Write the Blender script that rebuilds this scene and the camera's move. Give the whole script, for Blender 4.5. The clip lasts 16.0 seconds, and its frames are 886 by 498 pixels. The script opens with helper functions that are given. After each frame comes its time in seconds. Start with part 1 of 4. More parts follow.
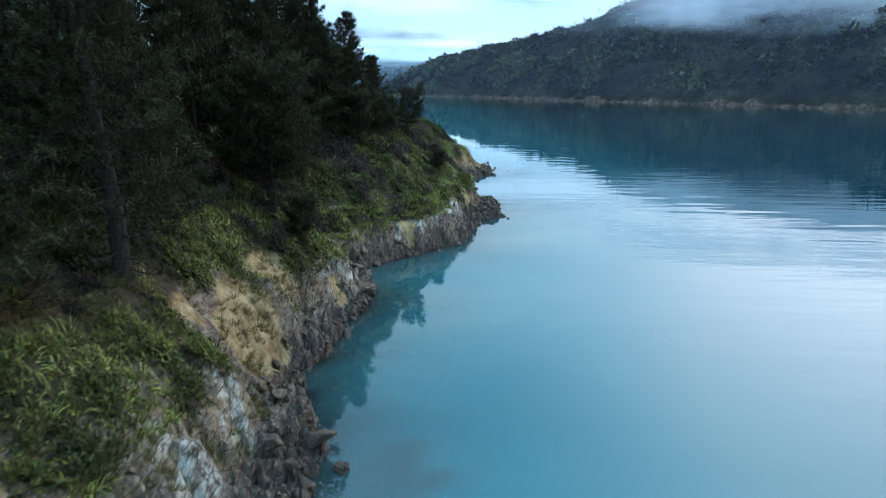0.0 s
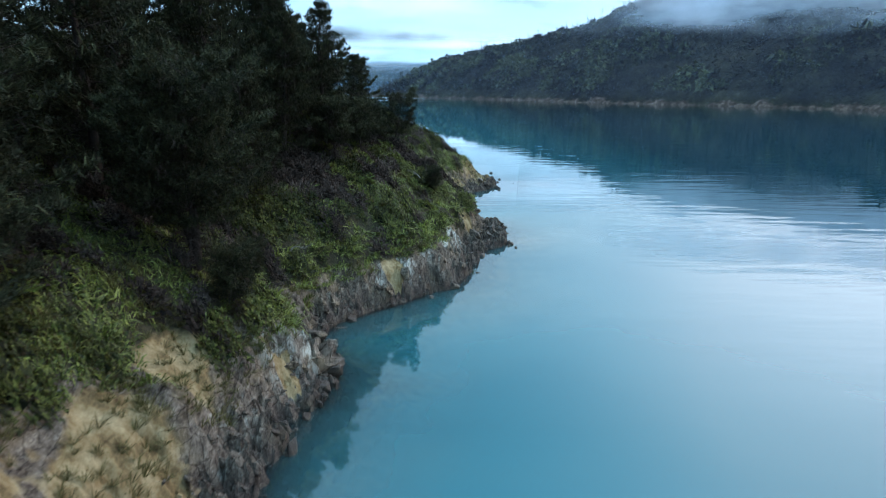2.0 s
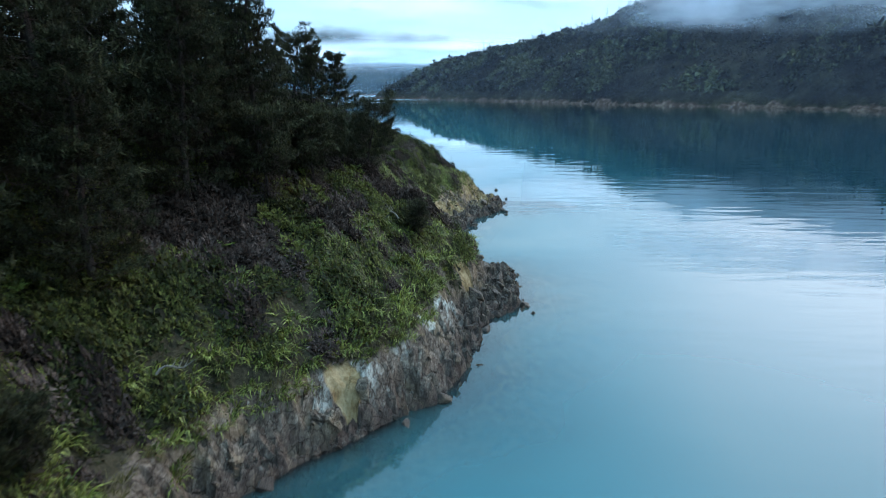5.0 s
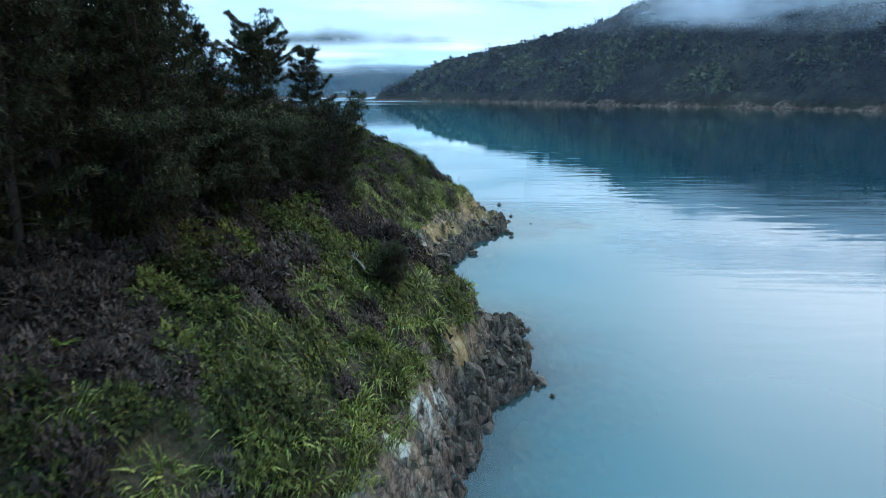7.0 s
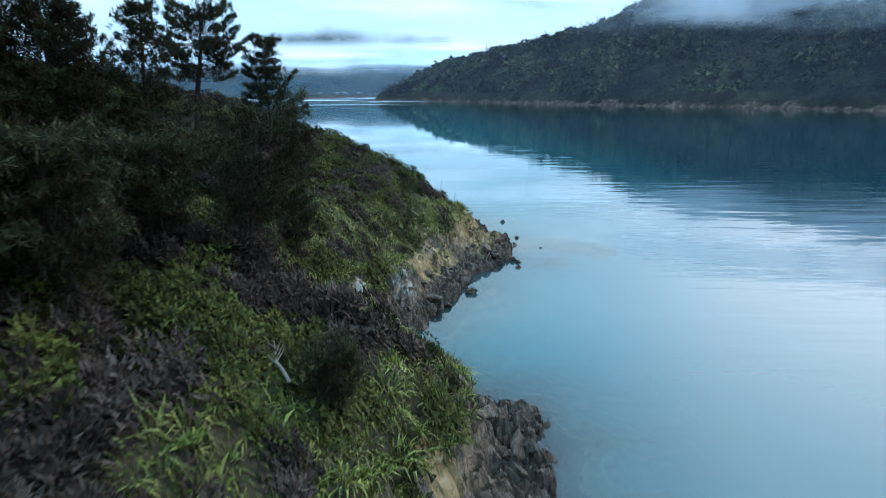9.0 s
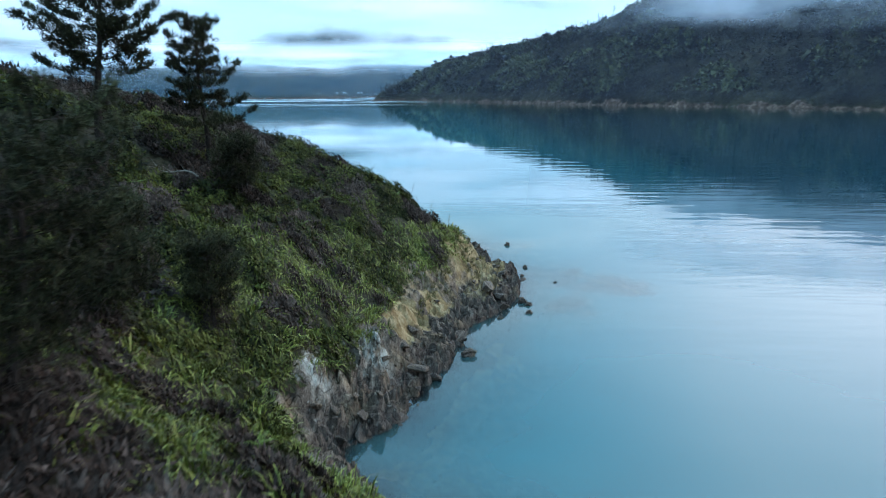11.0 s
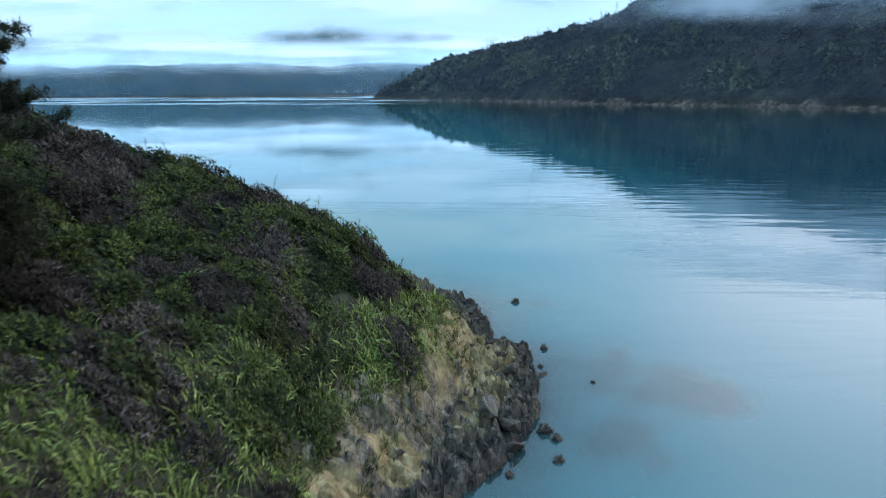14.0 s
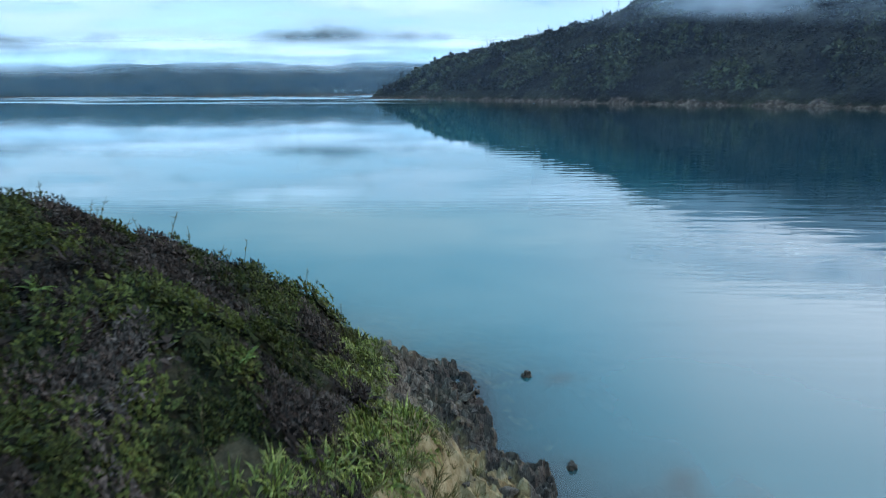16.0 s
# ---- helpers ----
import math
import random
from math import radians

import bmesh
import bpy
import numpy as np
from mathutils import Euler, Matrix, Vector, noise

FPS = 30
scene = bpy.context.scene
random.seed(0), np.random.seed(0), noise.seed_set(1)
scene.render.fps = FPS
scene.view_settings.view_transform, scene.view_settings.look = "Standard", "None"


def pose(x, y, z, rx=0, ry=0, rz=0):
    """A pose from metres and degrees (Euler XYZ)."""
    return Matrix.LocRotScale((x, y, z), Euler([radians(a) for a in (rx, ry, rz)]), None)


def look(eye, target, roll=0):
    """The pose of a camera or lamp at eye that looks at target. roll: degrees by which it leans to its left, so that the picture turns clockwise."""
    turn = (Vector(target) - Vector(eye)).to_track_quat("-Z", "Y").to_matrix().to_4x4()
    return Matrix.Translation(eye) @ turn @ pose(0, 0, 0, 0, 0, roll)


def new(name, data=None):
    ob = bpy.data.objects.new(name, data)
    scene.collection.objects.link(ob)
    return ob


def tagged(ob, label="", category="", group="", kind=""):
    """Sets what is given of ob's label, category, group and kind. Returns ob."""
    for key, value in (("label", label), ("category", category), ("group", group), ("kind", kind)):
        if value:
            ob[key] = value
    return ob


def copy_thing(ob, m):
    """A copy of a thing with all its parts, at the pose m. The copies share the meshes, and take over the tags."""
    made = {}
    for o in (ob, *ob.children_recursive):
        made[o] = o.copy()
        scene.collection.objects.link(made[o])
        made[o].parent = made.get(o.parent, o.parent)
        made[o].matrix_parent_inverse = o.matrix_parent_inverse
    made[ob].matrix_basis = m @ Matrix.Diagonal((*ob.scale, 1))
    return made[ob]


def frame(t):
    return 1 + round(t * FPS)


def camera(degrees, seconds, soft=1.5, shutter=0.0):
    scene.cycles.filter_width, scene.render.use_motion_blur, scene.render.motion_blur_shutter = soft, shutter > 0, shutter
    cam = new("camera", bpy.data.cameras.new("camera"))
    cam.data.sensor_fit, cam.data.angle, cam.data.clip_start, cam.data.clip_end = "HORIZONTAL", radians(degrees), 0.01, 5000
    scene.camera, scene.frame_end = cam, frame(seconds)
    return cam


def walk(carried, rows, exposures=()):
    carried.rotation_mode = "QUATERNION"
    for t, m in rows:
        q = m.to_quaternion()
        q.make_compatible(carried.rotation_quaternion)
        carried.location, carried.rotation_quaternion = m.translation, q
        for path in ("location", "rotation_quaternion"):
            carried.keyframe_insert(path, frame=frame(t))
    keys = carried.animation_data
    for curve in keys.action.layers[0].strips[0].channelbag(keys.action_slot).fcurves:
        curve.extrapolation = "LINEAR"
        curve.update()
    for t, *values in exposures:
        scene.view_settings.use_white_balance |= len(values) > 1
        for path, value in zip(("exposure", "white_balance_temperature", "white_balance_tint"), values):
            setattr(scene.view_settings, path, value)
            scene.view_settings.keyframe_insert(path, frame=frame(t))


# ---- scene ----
cam = camera(70.0, 16.0, soft=1.0, shutter=0.5)
METRES, EYE, TILT, LEAN, TURN = 52.9, 12.0, -14.28, -0.25, 0.0
ROWS = [
    (0.0, 0.0, 0.0, 0.0, -0.0, -0.0, -0.0),
    (0.5, 0.0026, 0.0281, 0.0127, 0.11, 0.04, -0.02),
    (1.0, 0.0051, 0.0562, 0.0254, 0.21, 0.11, 0.02),
    (1.5, 0.0076, 0.0844, 0.0383, 0.31, 0.12, 0.03),
    (2.0, 0.0107, 0.1129, 0.0508, 0.42, 0.19, 0.09),
    (2.5, 0.0137, 0.1415, 0.0629, 0.51, 0.24, 0.12),
    (3.0, 0.0161, 0.1704, 0.0754, 0.6, 0.3, 0.13),
    (3.5, 0.0186, 0.1994, 0.0878, 0.67, 0.29, 0.11),
    (4.0, 0.0208, 0.2265, 0.0991, 0.75, 0.33, 0.14),
    (6.5, 0.0343, 0.3704, 0.1571, 1.12, 0.5, 0.3),
    (7.0, 0.0373, 0.3996, 0.1685, 1.19, 0.57, 0.36),
    (7.5, 0.0399, 0.4287, 0.1799, 1.24, 0.58, 0.38),
    (8.0, 0.0426, 0.4577, 0.1912, 1.31, 0.6, 0.42),
    (8.5, 0.045, 0.4868, 0.2027, 1.34, 0.6, 0.42),
    (9.0, 0.0471, 0.5159, 0.2141, 1.35, 0.59, 0.43),
    (11.5, 0.0585, 0.662, 0.2697, 1.45, 0.62, 0.55),
    (12.0, 0.061, 0.6909, 0.2809, 1.46, 0.57, 0.57),
    (12.5, 0.0638, 0.7201, 0.2918, 1.48, 0.59, 0.59),
    (13.0, 0.0665, 0.7493, 0.3031, 1.5, 0.58, 0.58),
    (13.5, 0.0689, 0.7785, 0.3149, 1.5, 0.51, 0.52),
    (14.0, 0.0713, 0.8078, 0.3265, 1.47, 0.43, 0.45),
    (14.5, 0.0737, 0.8369, 0.338, 1.48, 0.4, 0.46),
    (15.0, 0.0757, 0.866, 0.3496, 1.48, 0.36, 0.42),
    (15.5, 0.0782, 0.8951, 0.3612, 1.47, 0.34, 0.43),
    (16.0, 0.0807, 0.9243, 0.3725, 1.46, 0.32, 0.44),
]
walk(cam, [(t, pose(0, 0, EYE, TILT, LEAN, TURN) @ pose(METRES * x, METRES * 1.586 * y, METRES * z, 90 + 0.63 * pitch, roll, 0.63 * yaw)) for t, x, y, z, yaw, pitch, roll in ROWS],
     exposures=[(0.0, 0.0), (9.0, 0.0), (13.0, -0.1), (16.0, -0.28)])


# ---- light: an overcast blue dawn, the sun behind cloud ahead and to the right ----
SUN_TURN, SUN_HIGH = 62.0, 40.0
sun_way = Vector((math.sin(radians(SUN_TURN)) * math.cos(radians(SUN_HIGH)),
                  math.cos(radians(SUN_TURN)) * math.cos(radians(SUN_HIGH)), math.sin(radians(SUN_HIGH))))
sun_data = bpy.data.lights.new("sun", "SUN")
sun_data.energy, sun_data.angle, sun_data.color = 1.75, radians(40), (1.0, 0.69, 0.46)
BRIGHT_WAY = Vector((math.sin(radians(37)) * math.cos(radians(20)), math.cos(radians(37)) * math.cos(radians(20)), math.sin(radians(20))))
sun_ob = new("sun", sun_data)
sun_ob.matrix_world = look((0, 0, 300), Vector((0, 0, 300)) - sun_way)


class Nodes:
    """Short ways to write a node tree."""

    def __init__(self, tree):
        self.tree = tree
        tree.nodes.clear()

    def add(self, kind, ins=None, operation="", use_clamp=False, data_type="", blend_type="", feature="", attribute_name=""):
        node = self.tree.nodes.new("ShaderNode" + kind)
        if data_type:
            node.data_type = data_type
        if blend_type:
            node.blend_type = blend_type
        if operation:
            node.operation = operation
        if use_clamp:
            node.use_clamp = True
        if feature:
            node.feature = feature
        if attribute_name:
            node.attribute_name = attribute_name
        for key, value in (ins or {}).items():
            socket = node.inputs[key]
            if isinstance(value, bpy.types.NodeSocket):
                self.tree.links.new(value, socket)
            else:
                socket.default_value = value
        return node

    def noise(self, where, scale, detail=4.0, rough=0.55, out=0):
        return self.add("TexNoise", {"Vector": where, "Scale": scale, "Detail": detail, "Roughness": rough}).outputs[out]

    def ramp(self, value, stops):
        node = self.add("ValToRGB", {"Fac": value})
        for n, (at, col) in enumerate(stops):
            e = node.color_ramp.elements[n] if n < 2 else node.color_ramp.elements.new(at)
            e.position, e.color = at, (*col, 1.0) if isinstance(col, tuple) else (col, col, col, 1.0)
        return node.outputs[0]

    def math(self, how, a, b=0.0, c=0.0, clamp=False):
        return self.add("Math", {0: a, 1: b, 2: c}, operation=how, use_clamp=clamp).outputs[0]

    def mix(self, fac, a, b, how="MIX"):
        node = self.add("Mix", data_type="RGBA", blend_type=how)
        for key, value in ((0, fac), (6, a), (7, b)):
            if isinstance(value, bpy.types.NodeSocket):
                self.tree.links.new(value, node.inputs[key])
            else:
                node.inputs[key].default_value = (*value, 1.0) if isinstance(value, tuple) else value
        return node.outputs[2]

    def attr(self, name):
        return self.add("Attribute", attribute_name=name).outputs["Fac"]

    def place(self):
        return self.add("TexCoord").outputs["Object"]

    def stretch(self, where, scale, turn=(0, 0, 0)):
        return self.add("Mapping", {"Vector": where, "Scale": scale, "Rotation": turn}).outputs[0]

    def bump(self, height, strength, distance=0.1):
        return self.add("Bump", {"Height": height, "Strength": strength, "Distance": distance}).outputs[0]

    def finish(self, shader, kind="OutputMaterial"):
        self.tree.links.new(shader, self.add(kind).inputs["Surface"])


world = bpy.data.worlds.new("overcast_sky")
scene.world = world
world.use_nodes = True
n = Nodes(world.node_tree)
way = n.add("TexCoord").outputs["Generated"]
sky = n.add("TexSky")
sky.sky_type, sky.sun_disc, sky.sun_elevation, sky.sun_rotation = "NISHITA", False, radians(SUN_HIGH), radians(SUN_TURN)
height = n.add("SeparateXYZ", {0: way}).outputs["Z"]
# cloud deck: seen on a flat layer overhead, so that it thins out towards the horizon
spread = n.math("ADD", n.math("MAXIMUM", height, 0.0), 0.22)
parts = n.add("SeparateXYZ", {0: way}).outputs
flat = n.add("CombineXYZ", {0: n.math("DIVIDE", parts["X"], spread), 1: n.math("DIVIDE", parts["Y"], spread), 2: 0.0}).outputs[0]
cloud = n.noise(n.stretch(flat, (0.8, 1.3, 1.0), (0, 0, -0.5)), 1.2, 3.0, 0.5)
deck = n.ramp(cloud, [(0.36, (0.35, 0.57, 0.77)), (0.5, (0.54, 0.81, 0.98)), (0.62, (0.78, 1.0, 1.12))])
deck = n.mix(n.math("MULTIPLY", n.math("MAXIMUM", height, 0.0), 2.0, clamp=True), deck, n.mix(1.0, deck, (0.72, 0.96, 1.08), "MULTIPLY"))
# paler and warmer low down, through the mist
deck = n.mix(n.math("MULTIPLY_ADD", n.math("MAXIMUM", height, 0.0), -5.0, 0.6, clamp=True), deck, (0.76, 0.93, 1.03))
toward = n.add("VectorMath", {0: way, 1: tuple(BRIGHT_WAY)}, operation="DOT_PRODUCT").outputs["Value"]
glow = n.math("POWER", n.math("MAXIMUM", toward, 0.0), 14.0)
deck = n.mix(n.math("MULTIPLY", glow, 1.4, clamp=True), deck, (0.80, 0.92, 1.06))
# an overcast sky brightens towards the zenith, and where the cloud is thin below the sun
bright = n.math("MULTIPLY_ADD", n.math("MAXIMUM", height, 0.0), 0.9, n.math("MULTIPLY_ADD", n.math("MAXIMUM", n.math("SUBTRACT", height, 0.5), 0.0), 5.0, 0.78))
bright = n.math("MULTIPLY_ADD", glow, 1.7, bright)
clouds = n.add("Background", {"Color": deck, "Strength": bright})
blue = n.add("Background", {"Color": sky.outputs[0], "Strength": 0.05})
n.finish(n.add("AddShader", {0: clouds.outputs[0], 1: blue.outputs[0]}).outputs[0], "OutputWorld")


# ---- materials ----
def material(name):
    m = bpy.data.materials.new(name)
    m.use_nodes = True
    return m, Nodes(m.node_tree)


def leaf_material(name, dark, mid, light, gloss=0.5, lit=0.25, shine=0.15):
    """Foliage: each plant has its tone, each leaf differs a little, and some light comes through."""
    m, n = material(name)
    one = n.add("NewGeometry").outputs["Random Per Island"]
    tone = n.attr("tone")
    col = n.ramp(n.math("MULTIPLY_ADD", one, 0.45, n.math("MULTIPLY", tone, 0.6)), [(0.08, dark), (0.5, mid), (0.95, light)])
    col = n.mix(n.noise(n.place(), 0.35, 3.0), col, n.mix(1.0, col, (0.7, 0.75, 0.7), "MULTIPLY"))
    fine = n.noise(n.place(), 13.0, 3.0, 0.6)
    col = n.mix(1.0, col, n.ramp(fine, [(0.3, (0.35, 0.35, 0.35)), (0.55, (1.0, 1.0, 1.0)), (0.75, (1.4, 1.4, 1.3))]), "MULTIPLY")
    body = n.add("BsdfPrincipled", {"Base Color": col, "Roughness": gloss, "Specular IOR Level": shine, "Normal": n.bump(fine, 0.5, 0.04)})
    back = n.add("BsdfTranslucent", {"Color": col})
    n.finish(n.add("MixShader", {0: lit, 1: body.outputs[0], 2: back.outputs[0]}).outputs[0])
    return m


FLAX = leaf_material("flax_leaf", (0.012, 0.015, 0.003), (0.090, 0.106, 0.019), (0.34, 0.35, 0.09), 0.42, 0.25, 0.25)
FLAX_DRY = leaf_material("dry_flax_leaf", (0.06, 0.045, 0.022), (0.14, 0.10, 0.05), (0.25, 0.19, 0.1), 0.6)
SCRUB = leaf_material("scrub_leaf", (0.007, 0.008, 0.002), (0.036, 0.041, 0.010), (0.14, 0.145, 0.034), 0.7, 0.25, 0.18)
GREY_SCRUB = leaf_material("grey_scrub_twig", (0.011, 0.007, 0.006), (0.050, 0.033, 0.029), (0.14, 0.10, 0.09), 0.85, 0.1)
FERN = leaf_material("fern_leaf", (0.06, 0.075, 0.015), (0.11, 0.15, 0.03), (0.18, 0.22, 0.05), 0.5)
GRASS = leaf_material("dry_grass_blade", (0.045, 0.042, 0.014), (0.11, 0.095, 0.034), (0.22, 0.175, 0.08), 0.7)
NEEDLE = leaf_material("pine_needle", (0.014, 0.012, 0.009), (0.036, 0.036, 0.021), (0.098, 0.096, 0.048), 0.75, 0.2, 0.06)
FAR_LEAF = leaf_material("far_forest_leaf", (0.006, 0.007, 0.006), (0.026, 0.028, 0.017), (0.13, 0.135, 0.065), 0.8, 0.05)

BARK, n = material("pine_bark")
where = n.place()
streak = n.noise(n.stretch(where, (6, 6, 1.2)), 3.0, 6.0, 0.65)
n.finish(n.add("BsdfPrincipled", {"Base Color": n.ramp(streak, [(0.3, (0.014, 0.010, 0.009)), (0.55, (0.038, 0.028, 0.025)), (0.8, (0.085, 0.068, 0.062))]),
                                  "Roughness": 0.9, "Specular IOR Level": 0.1, "Normal": n.bump(streak, 0.8, 0.05)}).outputs[0])

TWIG = leaf_material("dead_pine_twig", (0.020, 0.014, 0.013), (0.060, 0.045, 0.042), (0.12, 0.095, 0.088), 0.9, 0.1, 0.05)

DEADWOOD, n = material("dead_wood")
streak = n.noise(n.stretch(n.place(), (5, 5, 1)), 4.0, 5.0)
n.finish(n.add("BsdfPrincipled", {"Base Color": n.ramp(streak, [(0.3, (0.07, 0.058, 0.05)), (0.7, (0.2, 0.175, 0.15))]), "Roughness": 0.85}).outputs[0])


def rock_colour(n, where, lighter=0.0):
    """Jointed grey and purple-brown shore rock: beds, cracks, rust and pale lichen. Gives a colour and a height."""
    beds = n.noise(n.stretch(where, (3.2, 0.55, 1.0), (0.0, 0.35, -0.38)), 1.7, 8.0, 0.68)
    grain = n.noise(where, 7.0, 10.0, 0.75)
    patch = n.noise(where, 0.55, 5.0, 0.6)
    warp = n.mix(0.3, where, n.noise(where, 2.4, 4.0, 0.6, 1), "ADD")
    crack = n.add("TexVoronoi", {"Vector": n.stretch(warp, (1.6, 0.7, 0.8), (0.1, 0.4, -0.35)), "Scale": 2.2, "Randomness": 1.0}, feature="DISTANCE_TO_EDGE").outputs["Distance"]
    gap = n.ramp(crack, [(0.0, 0.0), (0.045, 1.0)])
    col = n.ramp(n.math("MULTIPLY_ADD", beds, 0.55, n.math("MULTIPLY", grain, 0.45)),
                 [(0.34, (0.012, 0.008, 0.007)), (0.45, (0.064, 0.047, 0.038)), (0.55, (0.150, 0.117, 0.096)), (0.68, (0.36, 0.305, 0.25))])
    col = n.mix(n.ramp(patch, [(0.5, 0.0), (0.64, 0.6)]), col, n.mix(0.5, col, (0.30, 0.205, 0.115)))
    spots = n.ramp(n.noise(where, 2.6, 6.0, 0.72), [(0.57, 0.0), (0.63, 1.0)])
    lichen = n.math("MULTIPLY", n.math("MULTIPLY", spots, 0.45), n.ramp(patch, [(0.4, 1.0), (0.5, 0.0)]))
    lichen = n.math("MAXIMUM", lichen, n.math("MULTIPLY", n.attr("pale"), n.ramp(n.noise(n.stretch(where, (1.6, 0.8, 0.6)), 2.2, 6.0, 0.7), [(0.44, 0.0), (0.58, 1.0)])))
    col = n.mix(n.math("MULTIPLY", lichen, 0.75), col, n.mix(grain, (0.30, 0.31, 0.29), (0.66, 0.65, 0.60)))
    col = n.mix(gap, n.mix(1.0, col, (0.42, 0.40, 0.39), "MULTIPLY"), col)
    # the tide line: dark weed and wet stone up to about half a metre
    up = n.add("SeparateXYZ", {0: n.add("NewGeometry").outputs["Position"]}).outputs["Z"]
    tide = n.ramp(n.math("MULTIPLY", n.math("MULTIPLY_ADD", n.noise(where, 1.5, 4.0), 0.9, up), 0.5), [(0.38, 1.0), (0.92, 0.0)])
    col = n.mix(n.math("MULTIPLY", tide, 0.8), col, n.mix(0.72, col, (0.026, 0.019, 0.020)))
    # weed darkens what stays under water
    col = n.mix(n.ramp(n.math("MULTIPLY_ADD", up, -1.0, 0.0), [(0.05, 0.0), (0.3, 0.85)]), col, (0.026, 0.024, 0.045))
    high = n.math("ADD", n.math("MULTIPLY", beds, 0.8), n.math("MULTIPLY_ADD", gap, 0.3, n.math("MULTIPLY", grain, 0.5)))
    return col, high, tide


ROCK, n = material("shore_rock")
where = n.place()
col, high, tide = rock_colour(n, where)
col = n.mix(1.0, col, n.ramp(n.add("ObjectInfo").outputs["Random"], [(0.0, (0.72, 0.7, 0.7)), (1.0, (1.15, 1.12, 1.08))]), "MULTIPLY")
n.finish(n.add("BsdfPrincipled", {"Base Color": col, "Roughness": n.math("MULTIPLY_ADD", tide, -0.3, 0.85), "Specular IOR Level": 0.25, "Normal": n.bump(high, 0.9, 0.12)}).outputs[0])

GROUND, n = material("headland_ground")
where = n.place()
col, high, tide = rock_colour(n, where)
clay_n = n.noise(where, 1.3, 6.0, 0.62)
clay = n.ramp(n.math("MULTIPLY_ADD", clay_n, 0.65, n.math("MULTIPLY", n.noise(n.stretch(where, (1.5, 1.5, 0.6)), 6.0, 8.0, 0.7), 0.35)), [(0.34, (0.055, 0.034, 0.018)), (0.46, (0.185, 0.122, 0.060)), (0.64, (0.35, 0.265, 0.16))])
litter = n.ramp(n.noise(where, 5.0, 8.0, 0.7), [(0.3, (0.012, 0.010, 0.006)), (0.5, (0.03, 0.025, 0.015)), (0.75, (0.065, 0.052, 0.032))])
edge = n.math("MULTIPLY_ADD", n.noise(where, 1.7, 5.0), 0.7, -0.35)
soil = n.ramp(n.math("ADD", n.attr("soil"), edge), [(0.35, 0.0), (0.6, 1.0)])
claymask = n.ramp(n.math("ADD", n.attr("clay"), edge), [(0.42, 0.0), (0.58, 1.0)])
col = n.mix(claymask, col, clay)
col = n.mix(soil, col, litter)
n.finish(n.add("BsdfPrincipled", {"Base Color": col, "Roughness": 0.9, "Specular IOR Level": 0.12, "Normal": n.bump(n.mix(soil, n.mix(claymask, high, n.noise(where, 2.5, 8.0, 0.7)), n.noise(where, 5.0, 6.0)), 0.8, 0.15)}).outputs[0])

WATER, n = material("sea_water")
where = n.place()
swell = n.noise(n.stretch(where, (0.10, 0.42, 1.0), (0, 0, 0.35)), 1.0, 2.0, 0.5)
away = n.math("MULTIPLY_ADD", n.add("SeparateXYZ", {0: where}).outputs["Y"], 0.002, -1.0, clamp=True)
gust = n.math("MULTIPLY", away, n.ramp(n.noise(n.stretch(where, (0.3, 1.0, 1.0), (0, 0, 0.1)), 0.007, 4.0), [(0.48, 0.0), (0.56, 1.0)]))
# sheltered by the headland the sea lies flat; out in the channel it ripples
open_sea = n.ramp(n.math("MULTIPLY_ADD", n.add("SeparateXYZ", {0: where}).outputs["X"], 0.035, n.math("MULTIPLY", n.noise(where, 0.03, 2.0), 0.5)), [(0.5, 0.0), (1.0, 1.0)])
wave = n.math("MULTIPLY", n.math("SUBTRACT", swell, 0.5), n.math("MULTIPLY_ADD", gust, 4.0, n.math("MULTIPLY_ADD", open_sea, 0.45, 0.1)))
face = n.bump(wave, 1.0, 0.06)
murk = n.attr("murk")
# turquoise over the pale bed by the shore, darker where the channel deepens
deep = n.ramp(n.math("MULTIPLY", n.math("MULTIPLY_ADD", n.noise(where, 0.04, 3.0), 14.0, n.add("SeparateXYZ", {0: where}).outputs["X"]), 0.02), [(0.3, 0.0), (1.0, 1.0)])
body = n.add("MixShader", {0: murk, 1: n.add("BsdfTransparent", {"Color": (0.60, 0.58, 0.64, 1)}).outputs[0],
                           2: n.add("BsdfDiffuse", {"Color": n.mix(n.math("POWER", murk, 1.5), (0.046, 0.084, 0.088), n.mix(deep, (0.005, 0.092, 0.116), (0.002, 0.028, 0.040)))}).outputs[0]})
shine = n.add("BsdfGlossy", {"Color": (1, 1, 1, 1), "Roughness": n.math("MULTIPLY_ADD", gust, 0.25, 0.006), "Normal": face})
n.finish(n.add("MixShader", {0: n.add("Fresnel", {"IOR": 1.52, "Normal": face}).outputs[0], 1: body.outputs[0], 2: shine.outputs[0]}).outputs[0])

FAR_GROUND, n = material("far_hillside")
where = n.place()
up = n.add("SeparateXYZ", {0: where}).outputs["Z"]
band = n.ramp(n.math("MULTIPLY_ADD", n.noise(where, 0.05, 6.0, 0.7), 22.0, n.math("MULTIPLY_ADD", up, -1.0, -8.0)), [(0.0, 0.0), (1.0, 1.0)])
stone = n.ramp(n.noise(where, 0.25, 6.0, 0.7), [(0.3, (0.014, 0.010, 0.008)), (0.5, (0.062, 0.040, 0.032)), (0.7, (0.19, 0.13, 0.105))])
wood = n.ramp(n.noise(where, 0.12, 8.0, 0.7), [(0.3, (0.007, 0.006, 0.006)), (0.55, (0.017, 0.016, 0.013)), (0.75, (0.04, 0.037, 0.026))])
